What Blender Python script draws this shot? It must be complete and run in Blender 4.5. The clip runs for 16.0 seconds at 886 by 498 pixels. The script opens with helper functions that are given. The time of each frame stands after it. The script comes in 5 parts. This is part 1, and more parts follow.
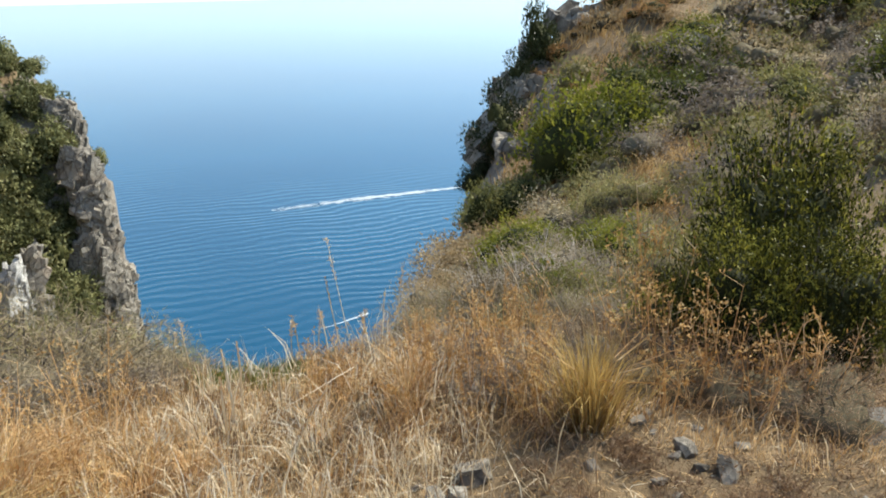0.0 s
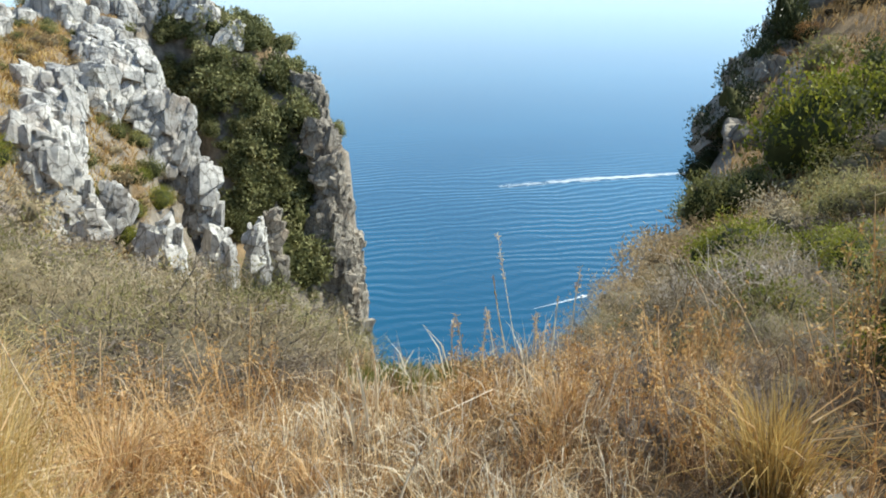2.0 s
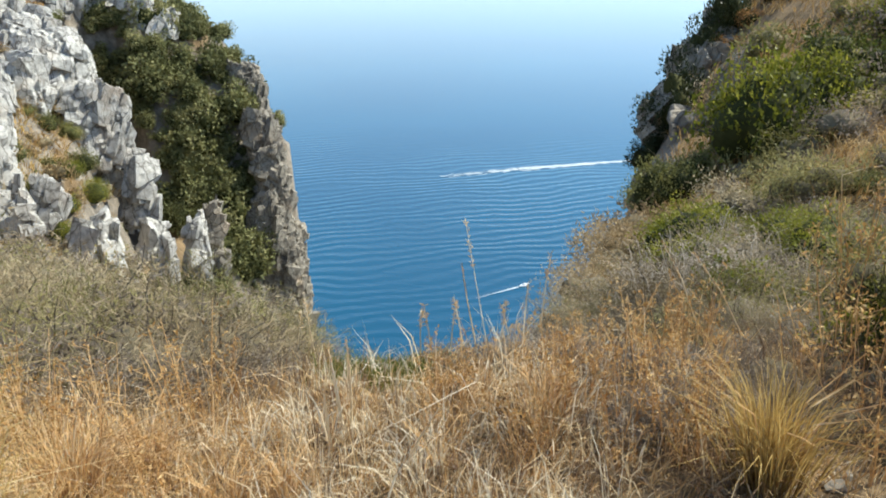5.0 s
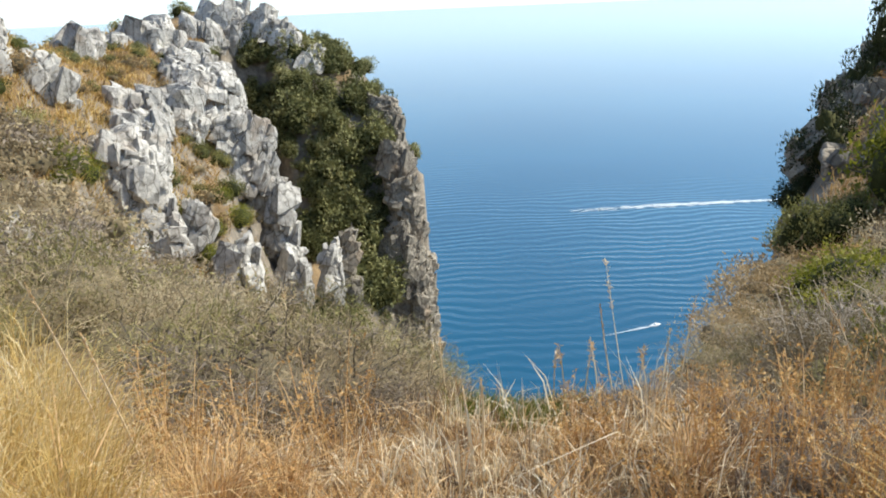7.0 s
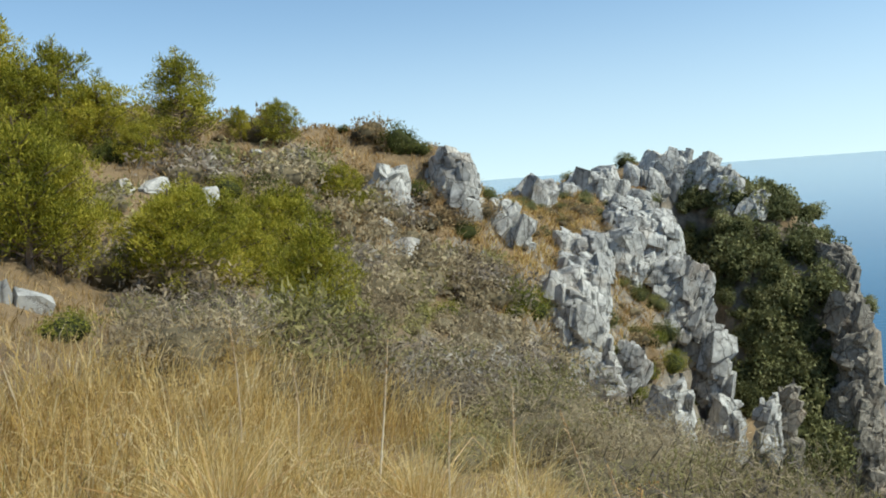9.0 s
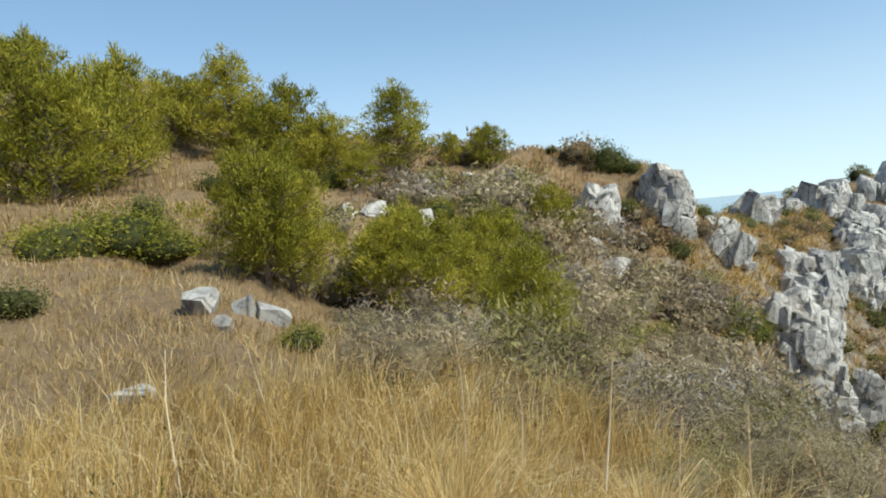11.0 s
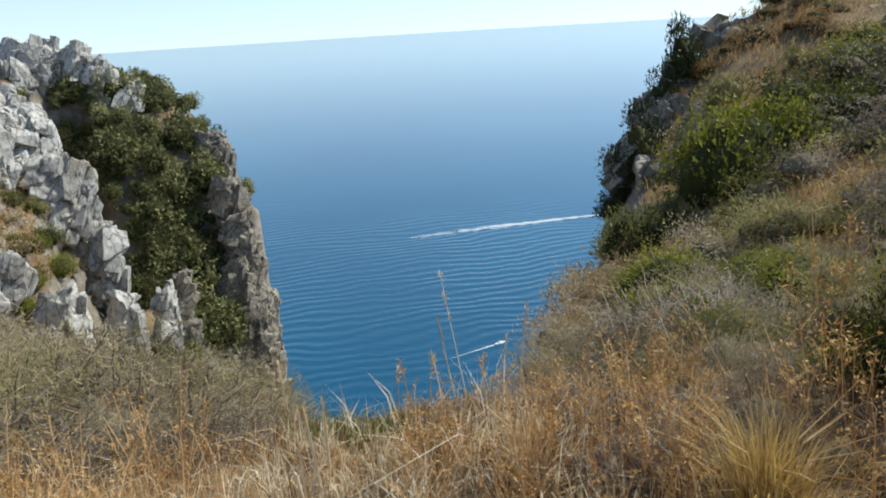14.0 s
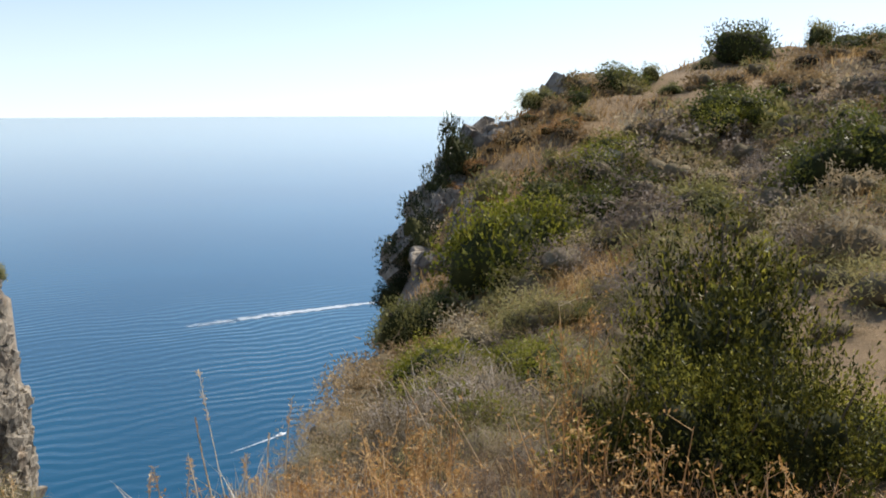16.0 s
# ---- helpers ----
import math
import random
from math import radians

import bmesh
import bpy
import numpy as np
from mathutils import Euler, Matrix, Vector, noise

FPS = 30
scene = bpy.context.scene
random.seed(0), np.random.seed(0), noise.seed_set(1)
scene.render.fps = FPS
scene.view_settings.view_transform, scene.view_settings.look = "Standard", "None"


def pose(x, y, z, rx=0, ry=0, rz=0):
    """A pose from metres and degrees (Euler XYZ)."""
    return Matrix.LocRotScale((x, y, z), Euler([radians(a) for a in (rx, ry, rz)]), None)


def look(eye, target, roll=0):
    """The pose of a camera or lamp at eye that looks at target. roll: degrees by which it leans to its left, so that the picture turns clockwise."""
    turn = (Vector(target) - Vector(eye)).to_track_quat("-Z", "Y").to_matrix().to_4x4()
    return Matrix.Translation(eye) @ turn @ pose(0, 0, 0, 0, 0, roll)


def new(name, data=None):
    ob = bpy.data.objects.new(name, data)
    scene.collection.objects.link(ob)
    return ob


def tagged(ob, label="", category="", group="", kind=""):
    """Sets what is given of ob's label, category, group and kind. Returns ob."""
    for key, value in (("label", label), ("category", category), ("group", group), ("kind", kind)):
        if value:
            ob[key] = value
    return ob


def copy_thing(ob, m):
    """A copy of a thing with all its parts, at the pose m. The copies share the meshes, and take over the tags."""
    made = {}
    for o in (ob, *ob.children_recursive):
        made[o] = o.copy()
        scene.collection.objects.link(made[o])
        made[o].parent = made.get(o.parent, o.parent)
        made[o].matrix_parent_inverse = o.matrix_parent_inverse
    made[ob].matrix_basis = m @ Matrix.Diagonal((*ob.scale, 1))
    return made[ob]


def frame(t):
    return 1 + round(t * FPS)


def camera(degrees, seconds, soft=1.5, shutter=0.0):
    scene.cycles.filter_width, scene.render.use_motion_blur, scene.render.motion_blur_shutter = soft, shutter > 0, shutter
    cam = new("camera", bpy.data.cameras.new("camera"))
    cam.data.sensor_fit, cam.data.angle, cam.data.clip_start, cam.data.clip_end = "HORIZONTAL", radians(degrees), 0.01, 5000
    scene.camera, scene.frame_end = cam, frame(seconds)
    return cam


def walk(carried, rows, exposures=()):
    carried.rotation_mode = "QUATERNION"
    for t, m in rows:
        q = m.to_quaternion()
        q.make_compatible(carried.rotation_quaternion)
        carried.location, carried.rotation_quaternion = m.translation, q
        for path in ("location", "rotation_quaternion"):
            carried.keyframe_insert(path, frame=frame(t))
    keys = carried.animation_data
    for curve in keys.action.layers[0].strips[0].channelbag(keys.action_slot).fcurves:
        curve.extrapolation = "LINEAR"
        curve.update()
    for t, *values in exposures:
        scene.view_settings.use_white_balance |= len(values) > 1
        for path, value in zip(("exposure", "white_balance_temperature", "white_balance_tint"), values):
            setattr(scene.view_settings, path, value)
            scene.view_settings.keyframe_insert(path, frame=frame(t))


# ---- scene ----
cam = camera(56.25, 16.0, soft=1.9)
# seconds, place, turn
PATH = [
    (0.0, 0.009, -0.463, 1.796, 72.12, 0.94, 5.33),
    (0.5, 0.100, -0.318, 1.766, 72.48, 0.74, 10.19),
    (1.0, 0.151, -0.176, 1.758, 72.56, 3.20, 14.75),
    (1.5, 0.164, -0.055, 1.749, 71.08, 3.46, 16.94),
    (2.0, 0.189, 0.053, 1.759, 71.07, 1.99, 21.17),
    (2.5, 0.194, 0.102, 1.756, 70.58, 3.90, 23.01),
    (3.0, 0.228, 0.111, 1.711, 70.40, 0.17, 21.13),
    (3.5, 0.194, 0.109, 1.680, 66.80, 0.69, 17.70),
    (4.0, 0.115, 0.080, 1.696, 68.43, 2.20, 13.48),
    (4.2, 0.084, 0.090, 1.696, 69.16, 2.65, 14.57),
    (6.3, -0.024, 0.222, 1.680, 71.70, 0.83, 18.14),
    (6.5, -0.023, 0.222, 1.683, 72.23, 1.34, 17.85),
    (7.0, -0.064, 0.212, 1.687, 72.86, 2.37, 26.14),
    (7.5, -0.083, 0.170, 1.706, 77.23, 2.32, 33.01),
    (8.0, -0.104, 0.112, 1.732, 79.64, 2.93, 39.06),
    (8.5, -0.169, 0.050, 1.750, 82.68, 2.04, 44.94),
    (9.0, -0.301, -0.065, 1.726, 84.54, 4.50, 55.04),
    (9.2, -0.313, -0.091, 1.719, 85.58, 5.31, 58.95),
    (10.2, -0.360, -0.150, 1.720, 86.60, 6.20, 72.50),
    (11.3, -0.289, -0.120, 1.698, 86.71, 5.77, 66.67),
    (11.5, -0.272, -0.093, 1.706, 85.64, 6.01, 64.42),
    (12.0, -0.198, -0.032, 1.693, 82.44, 6.32, 55.44),
    (12.5, -0.131, 0.066, 1.681, 78.19, 5.93, 43.33),
    (13.0, -0.118, 0.160, 1.634, 75.73, 5.72, 33.35),
    (13.5, -0.073, 0.176, 1.637, 75.16, 4.43, 24.32),
    (14.0, -0.021, 0.209, 1.622, 74.37, 3.32, 14.52),
    (14.5, 0.013, 0.220, 1.638, 75.89, 1.65, 10.20),
    (15.0, 0.042, 0.229, 1.647, 77.70, 0.33, 5.93),
    (15.5, 0.072, 0.217, 1.662, 78.92, 0.42, 1.78),
    (16.0, 0.080, 0.209, 1.672, 79.95, 0.01, 0.00),
]
walk(cam, [(t, pose(x, y, z, rx, ry, rz)) for t, x, y, z, rx, ry, rz in PATH],
     [(0.0, 0.74, 6550, 5), (1.5, 0.74, 6350, 2), (2.5, 0.78, 6420, 3), (3.4, 0.74, 6600, 4), (4.2, 0.75, 6450, 3), (6.5, 0.77, 6500, 4), (7.5, 0.58, 6750, 8), (8.1, 0.42, 6700, 7), (8.5, 0.28, 6330, 2), (9.0, 0.18, 6230, -1), (11.4, 0.26, 6400, 1), (12.0, 0.16, 6300, 0), (12.6, 0.14, 6200, 0), (13.0, 0.22, 6280, 2), (13.5, 0.24, 6150, 1), (14.0, 0.30, 6300, 4), (14.6, 0.34, 6420, 6), (15.1, 0.38, 6750, 10), (16.0, 0.40, 6850, 12)])

# ---- light ----
SUN_AZ, SUN_EL = -52.0, 48.0        # degrees: left of straight ahead is positive
world = bpy.data.worlds.new("sky")
scene.world = world
world.use_nodes = True
wn = world.node_tree.nodes
sky = wn.new("ShaderNodeTexSky")
sky.sky_type, sky.sun_disc = "NISHITA", False
sky.sun_elevation, sky.sun_rotation = radians(SUN_EL), radians(-SUN_AZ)
sky.air_density, sky.dust_density, sky.ozone_density, sky.altitude = 1.0, 0.3, 0.7, 80
wn["Background"].inputs["Strength"].default_value = 0.15
# the sea's horizon lies a little under eye level: the sky reaches down to it
sky_way, sky_lift = wn.new("ShaderNodeTexCoord"), wn.new("ShaderNodeVectorMath")
sky_lift.operation = "MULTIPLY_ADD"
sky_lift.inputs[1].default_value, sky_lift.inputs[2].default_value = (1, 1, 0.92), (0, 0, 0.10)
world.node_tree.links.new(sky_way.outputs["Generated"], sky_lift.inputs[0])
world.node_tree.links.new(sky_lift.outputs[0], sky.inputs["Vector"])
# sea haze, thinning with height all round the horizon
height, haze, hazy = wn.new("ShaderNodeSeparateXYZ"), wn.new("ShaderNodeMapRange"), wn.new("ShaderNodeMix")
haze.interpolation_type = "SMOOTHSTEP"
haze.inputs["From Min"].default_value, haze.inputs["From Max"].default_value = -0.02, 0.22
haze.inputs["To Min"].default_value, haze.inputs["To Max"].default_value = 0.34, 0.0
hazy.data_type = "RGBA"
hazy.inputs[7].default_value = (5.3, 5.6, 6.0, 1)
world.node_tree.links.new(sky_way.outputs["Generated"], height.inputs[0])
world.node_tree.links.new(height.outputs["Z"], haze.inputs["Value"])
world.node_tree.links.new(haze.outputs[0], hazy.inputs[0])
world.node_tree.links.new(sky.outputs[0], hazy.inputs[6])
world.node_tree.links.new(hazy.outputs[2], wn["Background"].inputs["Color"])

sun_data = bpy.data.lights.new("sun", "SUN")
sun_data.energy, sun_data.angle, sun_data.color = 4.1, radians(0.53), (1.0, 0.94, 0.84)
sun = new("sun", sun_data)
_a, _e = radians(SUN_AZ), radians(SUN_EL)
sun.matrix_world = look((0, 0, 0), (math.sin(_a) * math.cos(_e), -math.cos(_a) * math.cos(_e), -math.sin(_e)))


# ---- materials ----
def base_material(name):
    m = bpy.data.materials.new(name)
    m.use_nodes = True
    t = m.node_tree
    return m, t.nodes, t.links, t.nodes["Principled BSDF"]


def ramp(nodes, stops):
    r = nodes.new("ShaderNodeValToRGB")
    e = r.color_ramp.elements
    while len(e) < len(stops):
        e.new(0.5)
    for k, (p, c) in enumerate(stops):
        e[k].position, e[k].color = p, (*c, 1)
    return r


def noise_tex(nodes, links, scale, detail=6, rough=0.6, coord="Object"):
    tc = nodes.new("ShaderNodeTexCoord")
    n = nodes.new("ShaderNodeTexNoise")
    n.inputs["Scale"].default_value, n.inputs["Detail"].default_value, n.inputs["Roughness"].default_value = scale, detail, rough
    links.new(tc.outputs[coord], n.inputs["Vector"])
    return n


def world_noise(nodes, links, scale, detail=6, rough=0.6, stretch=(1, 1, 1)):
    g = nodes.new("ShaderNodeNewGeometry")
    mp = nodes.new("ShaderNodeMapping")
    mp.inputs["Scale"].default_value = stretch
    n = nodes.new("ShaderNodeTexNoise")
    n.inputs["Scale"].default_value, n.inputs["Detail"].default_value, n.inputs["Roughness"].default_value = scale, detail, rough
    links.new(g.outputs["Position"], mp.inputs["Vector"])
    links.new(mp.outputs[0], n.inputs["Vector"])
    return n


def mix(nodes, links, fac, a, b, mode="MIX"):
    m = nodes.new("ShaderNodeMix")
    m.data_type, m.blend_type = "RGBA", mode
    for s, v in ((m.inputs[0], fac), (m.inputs[6], a), (m.inputs[7], b)):
        if isinstance(v, (int, float)):
            s.default_value = v
        elif isinstance(v, tuple):
            s.default_value = (*v, 1)
        else:
            links.new(v, s)
    return m.outputs[2]


def leafy(name, stops, through_light=0.35, gloss=0.5, patch=1.2, spread=0.75):
    """Leaves, blades and twigs: every piece its own tone, with patches of tone over the plant."""
    m, n, l, b = base_material(name)
    g = n.new("ShaderNodeNewGeometry")
    r = ramp(n, stops)
    big = world_noise(n, l, patch, 2)
    add = n.new("ShaderNodeMath")
    add.operation = "MULTIPLY_ADD"
    add.inputs[1].default_value = spread
    l.new(g.outputs["Random Per Island"], add.inputs[0])
    sub = n.new("ShaderNodeMath")
    sub.operation = "MULTIPLY_ADD"
    gain = 1.1 if spread > 0.4 else 2.2
    sub.inputs[1].default_value, sub.inputs[2].default_value = gain, 0.5 - 0.5 * gain - 0.5 * spread
    l.new(big.outputs["Fac"], sub.inputs[0])
    l.new(sub.outputs[0], add.inputs[2])
    grain = world_noise(n, l, 16, 3, 0.7)
    speck = n.new("ShaderNodeMath")
    speck.operation = "MULTIPLY_ADD"
    speck.inputs[1].default_value = 0.5
    off, which = n.new("ShaderNodeMath"), n.new("ShaderNodeObjectInfo")
    off.operation = "MULTIPLY_ADD"
    off.inputs[1].default_value = 0.42
    base = n.new("ShaderNodeMath")
    base.inputs[1].default_value = -0.25 - 0.21
    l.new(add.outputs[0], base.inputs[0])
    l.new(which.outputs["Random"], off.inputs[0])
    l.new(base.outputs[0], off.inputs[2])
    l.new(grain.outputs["Fac"], speck.inputs[0])
    l.new(off.outputs[0], speck.inputs[2])
    l.new(speck.outputs[0], r.inputs["Fac"])
    l.new(r.outputs[0], b.inputs["Base Color"])
    b.inputs["Roughness"].default_value = gloss
    b.inputs["Specular IOR Level"].default_value = 0.18
    tr = n.new("ShaderNodeBsdfTranslucent")
    l.new(r.outputs[0], tr.inputs["Color"])
    mx = n.new("ShaderNodeMixShader")
    mx.inputs[0].default_value = through_light
    l.new(b.outputs[0], mx.inputs[1])
    l.new(tr.outputs[0], mx.inputs[2])
    l.new(mx.outputs[0], n["Material Output"].inputs["Surface"])
    return m


EVERGREEN = leafy("evergreen_leaf", [(0.0, (0.036, 0.046, 0.010)), (0.5, (0.115, 0.128, 0.026)), (1.0, (0.27, 0.26, 0.06))], 0.42, 0.42, 1.2, 0.45)
EDGE_LEAF = leafy("edge_tree_leaf", [(0.0, (0.015, 0.02, 0.008)), (0.5, (0.04, 0.05, 0.018)), (1.0, (0.09, 0.10, 0.04))], 0.2, 0.45, 1.2, 0.45)
BRIGHT_LEAF = leafy("bright_leaf", [(0.0, (0.06, 0.074, 0.010)), (0.5, (0.23, 0.235, 0.030)), (1.0, (0.46, 0.41, 0.07))], 0.42, 0.45, 1.2, 0.45)
OLIVE_LEAF = leafy("olive_leaf", [(0.0, (0.09, 0.095, 0.030)), (0.5, (0.225, 0.215, 0.068)), (1.0, (0.41, 0.375, 0.145))], 0.42, 0.5)
CLIFF_LEAF = leafy("cliff_oak_leaf", [(0.0, (0.07, 0.075, 0.028)), (0.5, (0.20, 0.20, 0.078)), (1.0, (0.36, 0.335, 0.155))], 0.22, 0.65, 0.8, 0.25)
PINE_NEEDLE = leafy("pine_needle", [(0.0, (0.055, 0.064, 0.010)), (0.5, (0.31, 0.295, 0.030)), (1.0, (0.62, 0.52, 0.08))], 0.42, 0.5, 1.0)
SCRUB_TWIG = leafy("dry_scrub_twig", [(0.0, (0.15, 0.112, 0.064)), (0.45, (0.335, 0.262, 0.155)), (0.75, (0.45, 0.36, 0.22)), (1.0, (0.57, 0.475, 0.315))], 0.36, 0.7, 1.1, 0.22)
BROWN_TWIG = leafy("brown_scrub_twig", [(0.0, (0.13, 0.088, 0.042)), (0.5, (0.32, 0.22, 0.108)), (1.0, (0.50, 0.38, 0.20))], 0.36, 0.7, 1.1, 0.27)
GREY_TWIG = leafy("grey_scrub_twig", [(0.0, (0.11, 0.087, 0.063)), (0.45, (0.26, 0.210, 0.160)), (0.75, (0.37, 0.308, 0.24)), (1.0, (0.52, 0.46, 0.37))], 0.34, 0.7, 1.3, 0.22)
PALE_TWIG = leafy("pale_grey_twig", [(0.0, (0.17, 0.137, 0.105)), (0.5, (0.40, 0.335, 0.262)), (1.0, (0.66, 0.585, 0.485))], 0.34, 0.7, 1.3, 0.3)
TAN_TWIG = leafy("tan_scrub_twig", [(0.0, (0.16, 0.11, 0.055)), (0.5, (0.37, 0.265, 0.14)), (1.0, (0.54, 0.42, 0.25))], 0.36, 0.7, 1.1, 0.22)
OLIVE_TWIG = leafy("olive_scrub_twig", [(0.0, (0.12, 0.110, 0.038)), (0.5, (0.285, 0.255, 0.095)), (1.0, (0.44, 0.385, 0.17))], 0.34, 0.7, 1.1, 0.22)
GOLD_GRASS = leafy("golden_grass", [(0.0, (0.29, 0.182, 0.056)), (0.4, (0.55, 0.378, 0.126)), (0.75, (0.71, 0.525, 0.215)), (1.0, (0.85, 0.72, 0.43))], 0.38, 0.6, 1.3)
DULL_GRASS = leafy("dull_dry_grass", [(0.0, (0.22, 0.14, 0.055)), (0.4, (0.45, 0.305, 0.125)), (0.75, (0.60, 0.44, 0.215)), (1.0, (0.75, 0.62, 0.39))], 0.34, 0.65, 0.8)
HILL_GRASS = leafy("hill_dry_grass", [(0.0, (0.23, 0.135, 0.05)), (0.4, (0.47, 0.30, 0.12)), (0.75, (0.62, 0.44, 0.20)), (1.0, (0.78, 0.62, 0.36))], 0.4, 0.65, 0.8)
STRAW = leafy("straw", [(0.0, (0.29, 0.155, 0.06)), (0.4, (0.61, 0.385, 0.165)), (0.75, (0.79, 0.575, 0.31)), (1.0, (0.91, 0.80, 0.60))], 0.36, 0.6, 2.0)
DRY_FLOWER = leafy("dry_yellow_leaf", [(0.0, (0.24, 0.12, 0.04)), (0.5, (0.53, 0.30, 0.10)), (1.0, (0.80, 0.58, 0.28))], 0.42, 0.6, 3.0)
RUST_LEAF = leafy("rust_brown_leaf", [(0.0, (0.15, 0.072, 0.024)), (0.5, (0.35, 0.18, 0.062)), (1.0, (0.52, 0.31, 0.13))], 0.36, 0.6)
BLEACHED = leafy("bleached_straw", [(0.0, (0.56, 0.42, 0.24)), (0.5, (0.78, 0.65, 0.44)), (1.0, (0.90, 0.84, 0.68))], 0.36, 0.55)
RUST_TWIG = leafy("dead_herb", [(0.0, (0.09, 0.056, 0.035)), (0.5, (0.29, 0.18, 0.10)), (1.0, (0.50, 0.36, 0.22))], 0.25, 0.7, 2.5)
PATH_BUSH = leafy("path_bush_leaf", [(0.0, (0.017, 0.020, 0.004)), (0.5, (0.066, 0.068, 0.011)), (1.0, (0.44, 0.40, 0.065))], 0.3, 0.45, 2.6)
# dark colours that stand in for the shade inside shrubs and crowns
TWIG_SHADE = leafy("inner_twig_shade", [(0.0, (0.05, 0.040, 0.022)), (0.5, (0.12, 0.096, 0.055)), (1.0, (0.20, 0.165, 0.10))], 0.0, 0.9, 3.0)
LEAF_SHADE = leafy("inner_leaf_shade", [(0.0, (0.014, 0.017, 0.005)), (0.5, (0.042, 0.046, 0.012)), (1.0, (0.09, 0.09, 0.028))], 0.0, 0.8, 3.0)
GREEN_BLADE = leafy("green_blade", [(0.0, (0.07, 0.09, 0.015)), (0.5, (0.16, 0.18, 0.03)), (1.0, (0.30, 0.28, 0.07))], 0.35, 0.5)


def bark(name, dark, light):
    m, n, l, b = base_material(name)
    t = noise_tex(n, l, 14, 5)
    r = ramp(n, [(0.3, dark), (0.75, light)])
    l.new(t.outputs["Fac"], r.inputs["Fac"])
    l.new(r.outputs[0], b.inputs["Base Color"])
    b.inputs["Roughness"].default_value = 0.9
    return m


BARK = bark("grey_bark", (0.05, 0.04, 0.03), (0.20, 0.17, 0.13))
PINE_BARK = bark("pine_bark", (0.06, 0.04, 0.03), (0.24, 0.18, 0.13))


def limestone(name, tones, rust):
    m, n, l, b = base_material(name)
    big = world_noise(n, l, 0.55, 5, 0.62)
    fine = world_noise(n, l, 5.0, 8, 0.7)
    streak = world_noise(n, l, 1.6, 5, 0.65, (1, 1, 0.22))
    c1 = ramp(n, tones)
    l.new(fine.outputs["Fac"], c1.inputs["Fac"])
    c2 = ramp(n, [(0.36, (0.50, 0.49, 0.485)), (0.52, (0.98, 0.97, 0.95))])
    l.new(streak.outputs["Fac"], c2.inputs["Fac"])
    col = mix(n, l, 0.75, c1.outputs[0], c2.outputs[0], "MULTIPLY")
    c3 = ramp(n, [(0.56, (0, 0, 0)), (0.70, (1, 1, 1))])
    l.new(big.outputs["Fac"], c3.inputs["Fac"])
    f = n.new("ShaderNodeMath")
    f.operation = "MULTIPLY"
    f.inputs[1].default_value = rust
    l.new(c3.outputs[0], f.inputs[0])
    col = mix(n, l, f.outputs[0], col, (0.34, 0.235, 0.14))
    old = world_noise(n, l, 0.30, 4, 0.7)
    grey = ramp(n, [(0.46, (1, 1, 1)), (0.60, (0.66, 0.66, 0.67))])
    l.new(old.outputs["Fac"], grey.inputs["Fac"])
    col = mix(n, l, 0.8, col, grey.outputs[0], "MULTIPLY")
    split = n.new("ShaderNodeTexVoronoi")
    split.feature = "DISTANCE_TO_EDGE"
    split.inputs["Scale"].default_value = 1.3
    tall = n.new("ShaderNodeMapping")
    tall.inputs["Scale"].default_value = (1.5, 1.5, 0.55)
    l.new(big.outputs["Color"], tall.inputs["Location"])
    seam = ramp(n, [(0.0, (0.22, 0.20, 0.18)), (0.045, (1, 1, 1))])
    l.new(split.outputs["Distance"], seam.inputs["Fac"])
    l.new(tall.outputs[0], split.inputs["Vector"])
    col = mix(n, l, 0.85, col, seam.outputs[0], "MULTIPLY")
    l.new(col, b.inputs["Base Color"])
    b.inputs["Roughness"].default_value = 0.88
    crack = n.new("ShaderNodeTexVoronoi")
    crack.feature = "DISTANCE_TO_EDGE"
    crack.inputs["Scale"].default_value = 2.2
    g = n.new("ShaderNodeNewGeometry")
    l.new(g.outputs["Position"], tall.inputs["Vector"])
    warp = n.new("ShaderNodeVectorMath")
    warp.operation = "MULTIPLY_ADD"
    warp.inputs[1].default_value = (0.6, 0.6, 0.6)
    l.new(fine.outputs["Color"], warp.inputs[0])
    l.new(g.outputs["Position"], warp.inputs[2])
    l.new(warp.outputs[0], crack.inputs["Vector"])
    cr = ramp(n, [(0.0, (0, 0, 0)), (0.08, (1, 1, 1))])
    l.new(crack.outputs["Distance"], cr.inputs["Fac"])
    bump1, bump2 = n.new("ShaderNodeBump"), n.new("ShaderNodeBump")
    bump1.inputs["Strength"].default_value, bump1.inputs["Distance"].default_value = 0.4, 0.05
    bump2.inputs["Strength"].default_value, bump2.inputs["Distance"].default_value = 0.5, 0.08
    l.new(fine.outputs["Fac"], bump1.inputs["Height"])
    l.new(cr.outputs[0], bump2.inputs["Height"])
    l.new(bump1.outputs[0], bump2.inputs["Normal"])
    l.new(bump2.outputs[0], b.inputs["Normal"])
    return m


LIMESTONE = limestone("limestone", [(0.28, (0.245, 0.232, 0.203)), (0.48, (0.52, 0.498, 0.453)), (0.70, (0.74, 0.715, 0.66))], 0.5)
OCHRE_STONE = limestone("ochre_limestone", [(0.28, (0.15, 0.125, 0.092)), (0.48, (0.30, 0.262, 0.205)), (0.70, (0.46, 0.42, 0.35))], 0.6)


